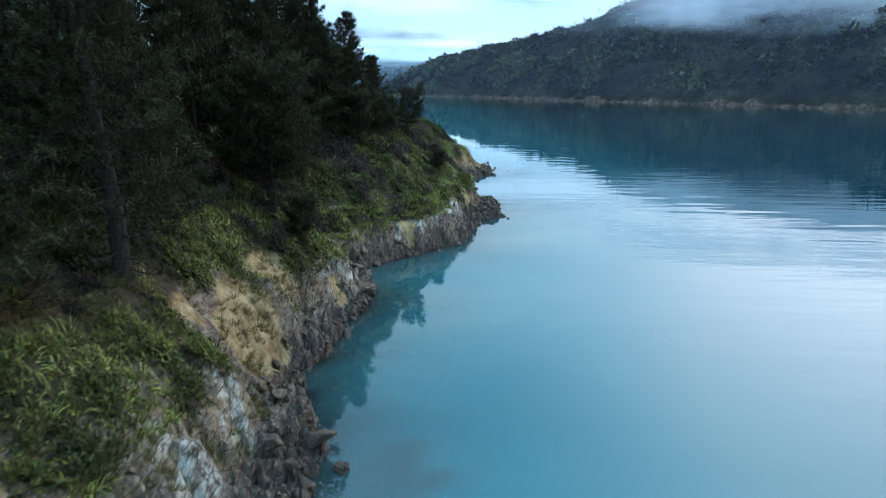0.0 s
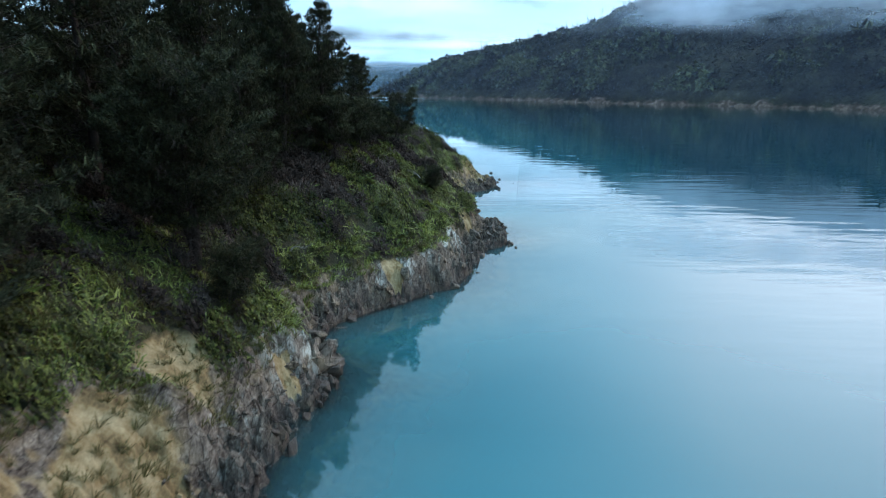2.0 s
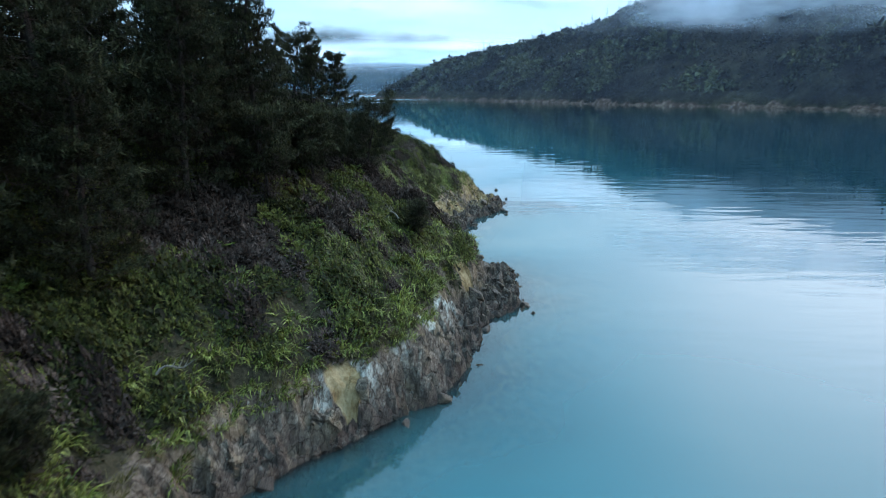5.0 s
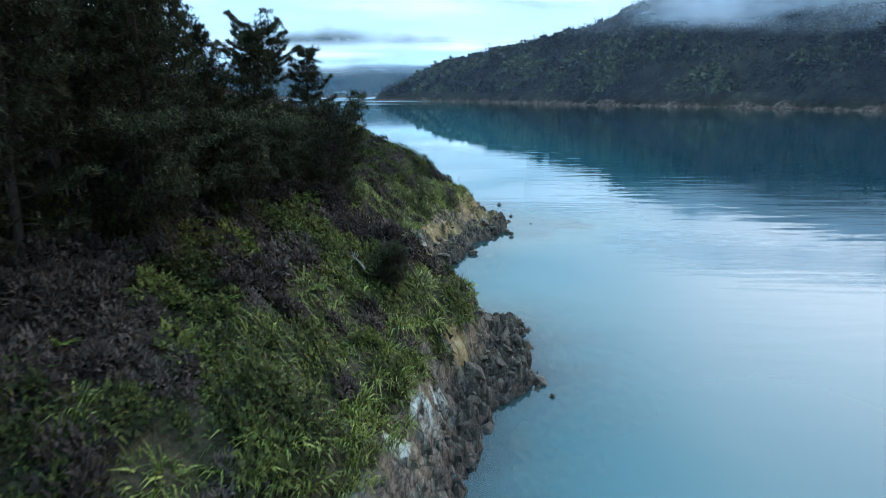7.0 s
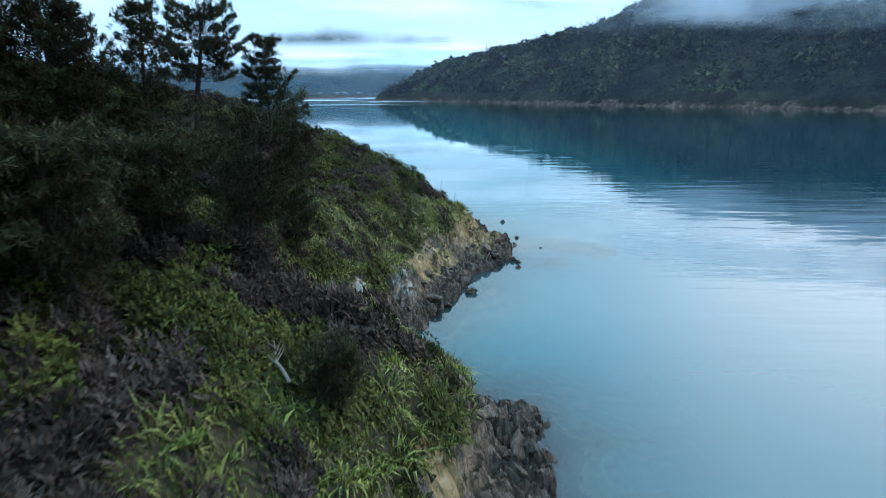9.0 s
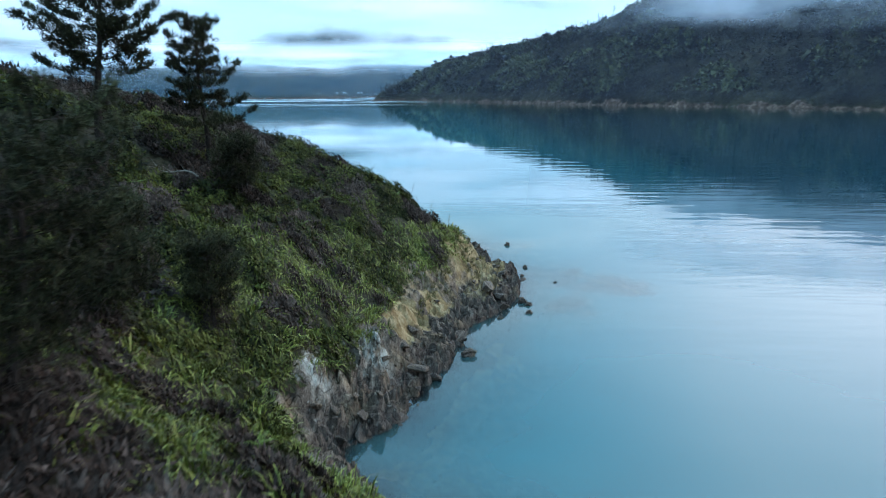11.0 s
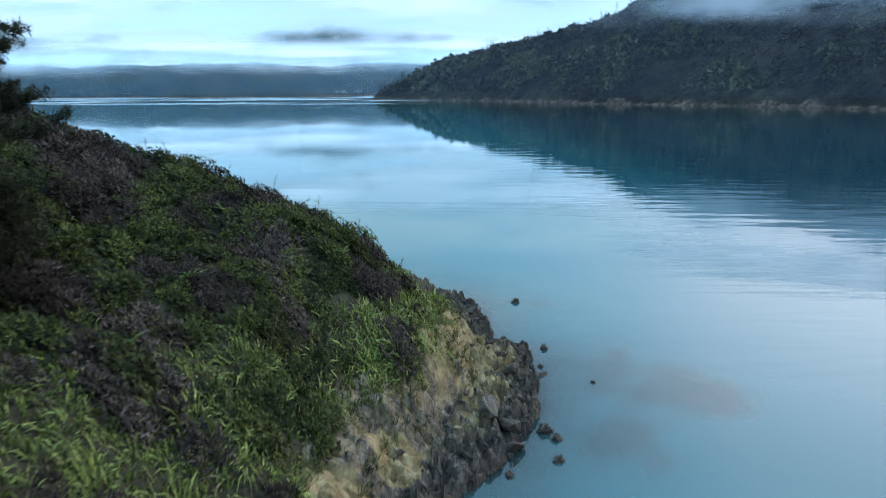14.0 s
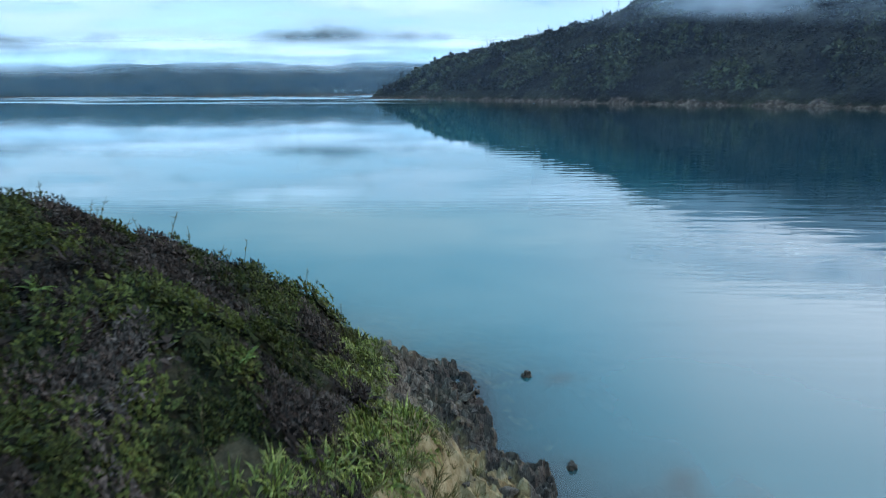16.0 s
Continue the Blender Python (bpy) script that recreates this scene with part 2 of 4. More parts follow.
wood = n.mix(1.0, wood, n.ramp(n.noise(where, 0.012, 6.0, 0.65), [(0.35, (0.45, 0.45, 0.5)), (0.65, (2.2, 2.1, 1.7))]), "MULTIPLY")
n.finish(n.add("BsdfPrincipled", {"Base Color": n.mix(band, wood, stone), "Roughness": 0.95, "Specular IOR Level": 0.03,
                                  "Normal": n.bump(n.noise(where, 0.2, 6.0), 1.0, 3.0)}).outputs[0])


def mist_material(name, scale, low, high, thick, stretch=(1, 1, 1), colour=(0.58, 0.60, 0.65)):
    """Low cloud: white droplets with soft gaps, or a blue tint that paints haze; the attribute veil is how thick the
    bank is.
    """
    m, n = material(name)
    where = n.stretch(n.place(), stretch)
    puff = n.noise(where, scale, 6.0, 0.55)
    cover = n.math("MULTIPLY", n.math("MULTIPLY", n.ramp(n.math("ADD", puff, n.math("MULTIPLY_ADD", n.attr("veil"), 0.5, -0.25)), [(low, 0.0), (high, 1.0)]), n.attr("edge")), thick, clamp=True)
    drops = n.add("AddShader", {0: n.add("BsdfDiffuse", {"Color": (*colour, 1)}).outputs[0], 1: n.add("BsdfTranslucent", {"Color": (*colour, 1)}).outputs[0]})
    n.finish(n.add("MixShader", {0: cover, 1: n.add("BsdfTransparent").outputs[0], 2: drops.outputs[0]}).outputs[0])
    return m


MIST_NEAR = mist_material("hill_mist", 0.010, 0.34, 0.80, 0.8, (1, 1, 2.6), (0.44, 0.48, 0.56))
MIST_FAR = mist_material("far_mist", 0.0030, 0.2, 0.82, 1.25, (1, 1, 2.2))
# haze before the hill, painted by the blue of an added thin sheet
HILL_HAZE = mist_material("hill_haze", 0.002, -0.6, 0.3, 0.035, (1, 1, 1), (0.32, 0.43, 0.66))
MIST_BASE = mist_material("ridge_mist", 0.004, 0.25, 0.75, 1.0, (1, 1, 2.0))
# aerial haze over the bay, put into this sheet's blue colour
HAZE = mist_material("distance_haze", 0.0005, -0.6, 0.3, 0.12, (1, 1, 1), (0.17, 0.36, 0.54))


# ---- shapes ----
rng = np.random.default_rng(7)


def grid_noise(x, y, seed=0):
    """Smooth value noise, 0 to 1, one cell a unit."""
    xi, yi = np.floor(x).astype(np.int64), np.floor(y).astype(np.int64)
    u, v = x - xi, y - yi
    u, v = u * u * (3 - 2 * u), v * v * (3 - 2 * v)

    def at(a, b):
        h = (a * 374761393 + b * 668265263 + seed * 974711) & 0x7FFFFFFF
        h = ((h ^ (h >> 13)) * 1274126177) & 0x7FFFFFFF
        return ((h ^ (h >> 16)) & 0xFFFFF) / 0xFFFFF

    return (at(xi, yi) * (1 - u) + at(xi + 1, yi) * u) * (1 - v) + (at(xi, yi + 1) * (1 - u) + at(xi + 1, yi + 1) * u) * v


def fbm(x, y, octaves=4, seed=0):
    total, size, weight = 0, 1.0, 0.5
    for k in range(octaves):
        total = total + weight * grid_noise(x * size, y * size, seed + 17 * k)
        size, weight = size * 2.03, weight * 0.5
    return total / (1 - 0.5 ** octaves)


def ridged(x, y, seed):
    return 1 - np.abs(2 * grid_noise(x, y, seed) - 1)


def blocks(x, y, seed=0):
    """Jointed rock: for each place the height and the tilt of the block it lies in, and how near a joint it is."""
    xi, yi = np.floor(x).astype(np.int64), np.floor(y).astype(np.int64)
    best, second = np.full(x.shape, 9.0), np.full(x.shape, 9.0)
    level = np.zeros(x.shape)
    for a in (-1, 0, 1):
        for b in (-1, 0, 1):
            ca, cb = xi + a, yi + b

            def h(k):
                q = (ca * 73856093 + cb * 19349663 + (seed + k) * 83492791) & 0x7FFFFFFF
                q = ((q ^ (q >> 13)) * 1274126177) & 0x7FFFFFFF
                return ((q ^ (q >> 16)) & 0xFFFF) / 0xFFFF

            dx, dy = x - (ca + h(1)), y - (cb + h(2))
            d = np.hypot(dx, dy)
            lv = h(3) + dx * (h(4) - 0.5) * 0.9 + dy * (h(5) - 0.5) * 0.9
            near = d < best
            second = np.where(near, best, np.minimum(second, d))
            level = np.where(near, lv, level)
            best = np.where(near, d, best)
    return level, second - best


def mesh_from(name, verts, faces, mat, attrs=None, smooth=False):
    """A mesh from arrays: verts (n, 3), faces (m, 3) or (m, 4)."""
    me = bpy.data.meshes.new(name)
    verts, faces = np.asarray(verts, np.float32), np.asarray(faces, np.int32)
    k = faces.shape[1]
    me.vertices.add(len(verts))
    me.vertices.foreach_set("co", verts.ravel())
    me.loops.add(faces.size)
    me.loops.foreach_set("vertex_index", faces.ravel())
    me.polygons.add(len(faces))
    me.polygons.foreach_set("loop_start", np.arange(0, faces.size, k, dtype=np.int32))
    me.polygons.foreach_set("use_smooth", np.full(len(faces), smooth))
    for key, values in (attrs or {}).items():
        me.attributes.new(key, "FLOAT", "POINT").data.foreach_set("value", np.asarray(values, np.float32).ravel())
    me.update()
    me.validate()
    if mat:
        me.materials.append(mat)
    return me


def sheet(nx, ny):
    """Quads of a grid of nx by ny points."""
    i = np.arange(nx * ny).reshape(ny, nx)
    return np.stack([i[:-1, :-1], i[:-1, 1:], i[1:, 1:], i[1:, :-1]], -1).reshape(-1, 4)


def part(name, me, parent, label=""):
    ob = new(name, me)
    ob.parent = parent
    return tagged(ob, label=label) if label else ob


# ---- the headland: its shore line, and the ground as a function of the way inland ----
COAST = np.array([(-16, -40), (-11, -12), (-8, 0), (-5.5, 8), (-4.2, 14), (-4.0, 17), (-4.0, 19.5), (-5.4, 22.5), (-5.8, 25), (-5.2, 28.5),
                  (-5.1, 31), (-3.9, 34.6), (-4.7, 37.2), (-5.9, 39.8), (-4.9, 41.9), (-3.6, 43.6), (-2.2, 44.9), (-1.1, 46.3), (0.9, 48),
                  (2.4, 52.2), (3.2, 56), (3.8, 57.8), (5.3, 59.7), (5.9, 61.8), (6.1, 65), (5.7, 67.9), (3.4, 69), (0.8, 71.6), (-0.9, 74.2), (0.6, 76.2),
                  (1.6, 79.0), (2.8, 81.9), (4, 86.6), (5.9, 89.4), (7, 92), (7.6, 96), (7.4, 98), (5.9, 99.3), (5.6, 102), (5, 104.7),
                  (4.2, 106.4), (2.2, 106.8), (-0.6, 108.6), (-6, 112.5), (-16, 117), (-40, 119), (-90, 110)], float)
SHELF = np.array([(10, 2.0), (24, 1.5), (30, 1.0), (35, 0.8), (40, 0.5), (46, 0.5), (52, 0.8), (57, 1.5), (62, 2.5), (67, 2.2), (73, 1.3),
                  (79, 1.3), (84, 1.8), (90, 2.3), (97, 2.5), (103, 2.4), (108, 1.5)])
TOP = np.array([(10, 3.0), (24, 3.2), (31, 3.2), (35, 2.6), (40, 2.2), (46, 2.0), (52, 2.4), (58, 2.8), (64, 3.0), (73, 2.8), (80, 2.2), (84, 2.0), (90, 3.0), (97, 3.0), (104, 2.0)])
FACE = np.array([(16, 1.3), (24, 1.3), (30, 1.3), (40, 0.8), (50, 1.0), (58, 1.0), (63, 0.9), (70, 1.2), (80, 1.4), (90, 1.6), (97, 1.7), (104, 1.6)])


def inland(x, y):
    """Metres inland of the shore (minus: out in the water), and the y of the nearest shore point."""
    shape = np.shape(x)
    p = np.stack([np.ravel(x), np.ravel(y)], -1)
    best, along = np.full(len(p), 1e9), np.zeros(len(p))
    inside = np.zeros(len(p), bool)
    for a, b in zip(COAST[:-1], COAST[1:]):
        ab = b - a
        u = np.clip(((p - a) @ ab) / (ab @ ab), 0, 1)
        d = np.hypot(*(p - a - u[:, None] * ab).T)
        near = d < best
        along = np.where(near, a[1] + u * ab[1], along)
        best = np.minimum(best, d)
    ring = np.vstack([COAST, [(-90, -40)]])
    for a, b in zip(ring, np.roll(ring, -1, 0)):
        cross = (a[1] > p[:, 1]) != (b[1] > p[:, 1])
        with np.errstate(divide="ignore", invalid="ignore"):
            inside ^= cross & (p[:, 0] < (b[0] - a[0]) * (p[:, 1] - a[1]) / (b[1] - a[1]) + a[0])
    return np.where(inside, best, -best).reshape(shape), along.reshape(shape)


REEFS = [(10.4, 95.6, 2.6), (12.8, 94.2, 2.2), (9.6, 90.6, 1.9), (9.0, 105.0, 0.9), (-2.0, 18.2, 2.0)]
# slips of bare clay and rock white with lichen: x, y and radius
CLAY_FACES = [(-8.0, 25.2, 1.7), (-8.3, 28.9, 1.3), (-7.9, 23.3, 1.2), (-9.4, 18.5, 1.0), (-9.4, 21.5, 0.9), (-8.6, 30.2, 1.0), (-5.7, 33.0, 0.6), (-2.6, 46.4, 0.8),
              (2.2, 60.0, 0.9), (0.8, 84.6, 1.2), (0.4, 82.6, 0.9), (2.0, 87.2, 1.0), (4.5, 95.0, 1.1), (3.1, 92.4, 1.0), (3.2, 94.8, 1.2), (4.4, 97.6, 1.1)]
LICHEN = [(-6.0, 33.0, 0.9), (-5.2, 34.9, 0.8), (-3.5, 45.6, 0.5), (-1.9, 47.0, 0.6), (0.5, 51.7, 0.6), (-0.9, 49.2, 0.7), (0.0, 51.5, 0.6), (0.9, 53.7, 0.6),
          (1.5, 56.0, 0.6), (-0.4, 79.3, 0.8), (-2.2, 76.4, 0.6), (-6.7, 17.9, 0.8), (-6.7, 14.7, 0.9)]


def spots(x, y, places):
    """1 inside the round places, 0 away from them."""
    return np.clip(sum(np.exp(-(((x - a) ** 2 + (y - b) ** 2) / r ** 2) ** 2) for a, b, r in places), 0, 1)


def grassy(s):
    """Metres of open clay slope with tufts of grass behind the rock."""
    return np.interp(s, [8, 13, 22, 26, 30, 33], [0.9, 1.6, 1.4, 1.0, 0.8, 0.0])


def ground(x, y, rough=True):
    """Height of the ground, and how much of it is soil and clay."""
    x, y = np.asarray(x, float), np.asarray(y, float)
    d, s = inland(x, y)
    d = d + (fbm(x * 0.55, y * 0.55, 4, 3) - 0.5) * 1.5 * np.clip(np.abs(d) / 1.5 + 0.35, 0, 1)
    shelf, top, face = (np.interp(s, t[:, 0], t[:, 1]) for t in (SHELF, TOP, FACE))
    back = np.maximum(d - shelf - face, 0)
    rise = 0.85 * np.minimum(back, 4) + 0.5 * np.clip(back - 4, 0, 4) + 0.46 * np.clip(back - 8, 0, 8) + 0.3 * np.maximum(back - 16, 0)
    u = np.clip((d - shelf) / face, 0, 1)
    foot = 0.1 + 0.75 * np.clip(d / shelf, 0, 1)
    z = foot + (top - 0.85) * (u * u * (3 - 2 * u) * 0.5 + u * 0.5) + rise
    bed = -0.25 - 0.28 * np.maximum(-d, 0) + 0.5 * (fbm(x * 0.7, y * 0.7, 4, 8) - 0.5)
    for rx, ry, rr in REEFS:
        bed = np.maximum(bed, -0.3 - 2.4 * np.clip(np.hypot(x - rx, y - ry) / rr - 1.4 * fbm(x * 0.8, y * 0.8, 3, 12), 0, 3) - 0.5 * fbm(x * 1.3, y * 1.3, 3, 13))
    z = np.where(d > 0, z, np.maximum(np.where(d > -1.0, np.minimum(bed, 0.1 + d * 0.8), bed), -6))
    bare = np.clip((shelf + face * 1.15 - d) / 0.5, 0, 1)
    if rough:
        q = fbm(x * 0.5, y * 0.5, 3, 21)
        big, gap = blocks((x + y * 0.25) / 1.3 + q, (y - x * 0.25) / 0.8 + q, 5)
        small, gap2 = blocks((x + y * 0.3) / 0.55 + q * 2, (y - x * 0.3) / 0.32, 9)
        stone = (big - 0.45) * 0.55 + (small - 0.5) * 0.40 - 0.22 * np.clip(1 - gap * 5, 0, 1) - 0.1 * np.clip(1 - gap2 * 4, 0, 1)
        beds = (x * 0.55 + y * 0.83 + (q - 0.5) * 2.2) / 0.62
        stone = stone + 0.2 * (0.5 - (beds - np.floor(beds))) * (0.4 + fbm(x * 0.4, y * 0.4, 2, 14))
        stone = stone * (1 - 0.55 * np.interp(s, [14, 20, 31, 35, 81, 86, 97, 101], [0, 1, 1, 0, 0, 1, 1, 0]) * np.clip((d - shelf) / 0.6, 0, 1))
        z = z + bare * stone * np.clip((d + 0.6) / 0.9, 0.0, 1) + (1 - bare) * (fbm(x * 0.9, y * 0.9, 4, 2) - 0.5) * 0.5
    ochre = np.interp(s, [14, 20, 27, 31, 33, 36, 60, 81, 84, 93, 99, 103], [0.2, 0.24, 0.24, 0.2, 0.1, 0.05, 0.0, 0.1, 0.36, 0.56, 0.52, 0.1])
    clay = (ochre + 0.12 * grassy(s) * (d > shelf + face * 0.7)) * np.clip((d - shelf * np.interp(s, [80, 88], [0.55, 0.25])) / 0.7, 0, 1)
    clay = np.maximum(clay, 0.85 * spots(x, y, CLAY_FACES) * np.clip((d - shelf * 0.35) / 0.4, 0, 1))
    # a pale bed off the shore, with dark reefs
    reef = sum(np.exp(-((x - rx) ** 2 + (y - ry) ** 2) / (2.3 * rr) ** 2) for rx, ry, rr in REEFS)
    clay = np.where(d < 0, np.clip((-d - 0.5) / 0.8, 0, 1) * (0.25 + 0.75 * fbm(x * 0.6, y * 0.6, 3, 18)) - reef, clay)
    soil = np.clip((d - shelf - grassy(s) - face * np.interp(s, [16, 23, 32, 40, 80, 90], [0.8, 1.0, 1.0, 0.9, 0.9, 1.1])) / 0.9, 0, 1)
    return z, soil, clay


def pale(x, y):
    """Where lichen has turned the rock grey-white."""
    return spots(x, y, LICHEN)


def bank_edge(s):
    """How far inland the bare rock reaches."""
    return sum(np.interp(s, t[:, 0], t[:, 1]) for t in (SHELF, FACE))


def crag(x, y):
    """The shore rock's own relief: ridges, teeth and splinters."""
    z, soil, clay = ground(x, y)
    d, s = inland(x, y)
    bare = np.clip((bank_edge(s) * 1.1 - d) / 0.7, 0, 1) * np.clip((d + 1.3) / 1.0, 0, 1)
    u, v = x * 0.55 + y * 0.83, -x * 0.83 + y * 0.55
    teeth = 0.42 * (ridged(u * 0.9, v * 0.55, 3) - 0.6) + 0.24 * (ridged(u * 2.3, v * 1.2, 5) - 0.6) + 0.15 * (ridged(u * 5.2, v * 2.6, 7) - 0.6) + 0.08 * (ridged(u * 9, v * 7, 9) - 0.6)
    soft = 1 - 0.45 * np.clip(clay * 1.6, 0, 1)
    # upright slabs, their edges running along the shore
    slab = (x * 0.93 - y * 0.37 + 0.5 * (fbm(x * 0.6, y * 0.6, 3, 15) - 0.5)) / 0.46
    slab = np.where(slab - np.floor(slab) < 0.75, (slab - np.floor(slab)) / 0.75, 4 * (1 - (slab - np.floor(slab))))
    slabs = np.interp(s, [40, 46, 63, 67, 74, 76, 82, 85], [0.2, 0.9, 0.9, 0.2, 0.2, 0.5, 0.5, 0.15])
    # loose blocks on the low shelf
    low = np.clip((np.interp(s, SHELF[:, 0], SHELF[:, 1]) - d) / 0.6, 0, 1)
    loose, gap = blocks(x / 0.42 + 3, y / 0.5, 31)
    return z + bare * (teeth * soft * 0.42 + 0.2 * slabs * (slab - 0.5) * soft) + bare * low * ((loose - 0.45) * 0.34 - 0.16 * np.clip(1 - gap * 4, 0, 1)), soil, clay


xs = np.concatenate([-16 - np.cumsum(np.linspace(0.4, 3.2, 30))[::-1], np.arange(-16, 9.0, 0.32), np.linspace(9, 18, 15)])
ys = np.concatenate([np.arange(-40, 10, 1.0), np.arange(10, 112, 0.32), np.linspace(112, 126, 24)])
gx, gy = np.meshgrid(xs, ys)
gz, soil, clay = ground(gx, gy)
gd, gs = inland(gx, gy)
gz = gz - np.where((gd > -2.5) & (gd < bank_edge(gs) + 1.0) & (gy > 13) & (gy < 110.5), 0.45, 0.0)
me = mesh_from("headland", np.stack([gx, gy, gz], -1).reshape(-1, 3), sheet(len(xs), len(ys)), GROUND, {"soil": soil, "clay": clay}, True)
me.set_sharp_from_angle(angle=radians(38))
tagged(new("ground_headland", me), "steep headland of rock, clay and dark soil above the water", "ground", kind="structure")

# the bare rock of the shore, finely broken
rx, ry = np.meshgrid(np.arange(-13, 9.2, 0.10), np.arange(12.5, 111, 0.10))
rz, soil, clay = crag(rx, ry)
rd, rs = inland(rx, ry)
keep = (rd > -1.9) & (rd < bank_edge(rs) + 1.3)
cell = keep[:-1, :-1] & keep[1:, :-1] & keep[:-1, 1:] & keep[1:, 1:]
faces = sheet(rx.shape[1], rx.shape[0])[cell.ravel()]
used, faces = np.unique(faces, return_inverse=True)
me = mesh_from("shore", np.stack([rx, ry, rz], -1).reshape(-1, 3)[used], faces.reshape(-1, 4), GROUND, {"soil": soil.ravel()[used], "clay": clay.ravel()[used], "pale": pale(rx, ry).ravel()[used]}, True)
me.set_sharp_from_angle(angle=radians(34))
tagged(new("ground_shore", me), "jagged purple-brown shore rock with ochre clay above", "rock", kind="structure")

# ---- the water, one sheet to the horizon ----
out = np.geomspace(1, 4600, 26)
wx = np.concatenate([-20 - out[::-1], np.arange(-20, 24, 0.9), 24 + out])
wy = np.concatenate([-40 - out[::-1], np.arange(-40, 130, 0.9), 130 + out])
ax, ay = np.meshgrid(wx, wy)
depth = np.maximum(-ground(ax, ay, False)[0], 0)
murk = np.where(inland(ax, ay)[0] > 0.5, 0.1, 1 - np.exp(-depth / 0.75))
me = mesh_from("water", np.stack([ax, ay, 0 * ax], -1).reshape(-1, 3), sheet(len(wx), len(wy)), WATER, {"murk": murk}, True)
tagged(new("water", me), "calm turquoise sea water reflecting the cloudy sky", "water", kind="structure")

# ---- the wooded hill across the water ----
FAR_SHORE = np.array([(420, -900), (400, -300), (370, 0), (330, 220), (290, 360), (240, 470), (205, 545), (150, 620), (95, 730), (40, 850), (-60, 1010), (-118, 1085), (-125, 1120),
                      (-80, 1200), (60, 1330), (300, 1500)], float)
FAR_TOP = [250, 250, 250, 250, 260, 265, 265, 258, 225, 140, 88, 60, 34, 44, 60, 90]


def far_height(x, y):
    p = np.stack([np.ravel(x), np.ravel(y)], -1)
    best, crest = np.full(len(p), 1e9), np.zeros(len(p))
    side = np.zeros(len(p))
    for k, (a, b) in enumerate(zip(FAR_SHORE[:-1], FAR_SHORE[1:])):
        ab = b - a
        u = np.clip(((p - a) @ ab) / (ab @ ab), 0, 1)
        off = p - a - u[:, None] * ab
        d = np.hypot(*off.T)
        near = d < best
        best = np.where(near, d, best)
        side = np.where(near, off[:, 1] * ab[0] - off[:, 0] * ab[1], side)
        crest = np.where(near, FAR_TOP[k] + u * (FAR_TOP[k + 1] - FAR_TOP[k]), crest)
    land = side < 0
    d = np.where(land, best, -best).reshape(np.shape(x))
    crest = crest.reshape(np.shape(x))
    d = d + (fbm(x / 60, y / 60, 3, 31) - 0.5) * 26 * np.clip(np.abs(d) / 40 + 0.2, 0, 1)
    z = crest * (1 - np.exp(-np.maximum(d, 0) * 0.78 / crest)) + np.clip(d, -4, 4)
    z = z + (fbm(x / 90, y / 90, 4, 33) - 0.5) * np.clip(d / 6, 0, 36) + (ridged(x / 70 + y / 160, y / 130, 35) - 0.55) * np.clip(d / 7, 0, 13)
    cap = np.interp(y, [480, 800], [98, 112])
    z = np.where(z > cap, cap + (z - cap) * np.interp(y, [480, 800], [0.1, 0.65]), z)
    return np.where(d > 0, z, np.maximum(d * 0.5, -6)), d


fx, fy = np.meshgrid(np.arange(-160, 900, 9.0), np.arange(-400, 1500, 9.0))
fz = far_height(fx, fy)[0]
me = mesh_from("far_hill", np.stack([fx, fy, fz], -1).reshape(-1, 3), sheet(fx.shape[1], fx.shape[0]), FAR_GROUND, None, True)
tagged(new("ground_far_hill", me), "steep forested hill with a rocky shore across the water", "hill", kind="structure")

# ---- distance: the far shore, a mountain, and the mist between ----
hx, hv = np.meshgrid(np.linspace(-3400, 500, 160), np.linspace(0, 1, 26))
shore = 2050 + 160 * np.sin(hx / 520.0) + 120 * fbm(hx / 300, hx * 0, 3, 41)
hz = (92 + 34 * fbm(hx / 240, hx * 0 + 3, 4, 44)) * hv ** 0.8 + (fbm(hx / 70, hv * 6, 4, 45) - 0.5) * 20 * hv - 2
me = mesh_from("far_ridge", np.stack([hx, shore + hv * 420, hz], -1).reshape(-1, 3), sheet(160, 26), FAR_GROUND, None, True)
tagged(new("backdrop_ridge", me), "low forested ridge on the far shore of the bay", "hill", kind="structure")
hx, hv = np.meshgrid(np.linspace(-3600, 900, 150), np.linspace(0, 1, 20))
top = 560 + 90 * (fbm(hx / 160, hx * 0, 4, 51) - 0.5)
me = mesh_from("far_mountain", np.stack([hx, 3700 + hv * 500, top * hv ** 0.85 + (fbm(hx / 120, hv * 4, 4, 52) - 0.5) * 30 * hv], -1).reshape(-1, 3), sheet(150, 20), FAR_GROUND, None, True)
tagged(new("backdrop_mountain", me), "dark mountain showing through a gap in the cloud", "mountain", kind="structure")


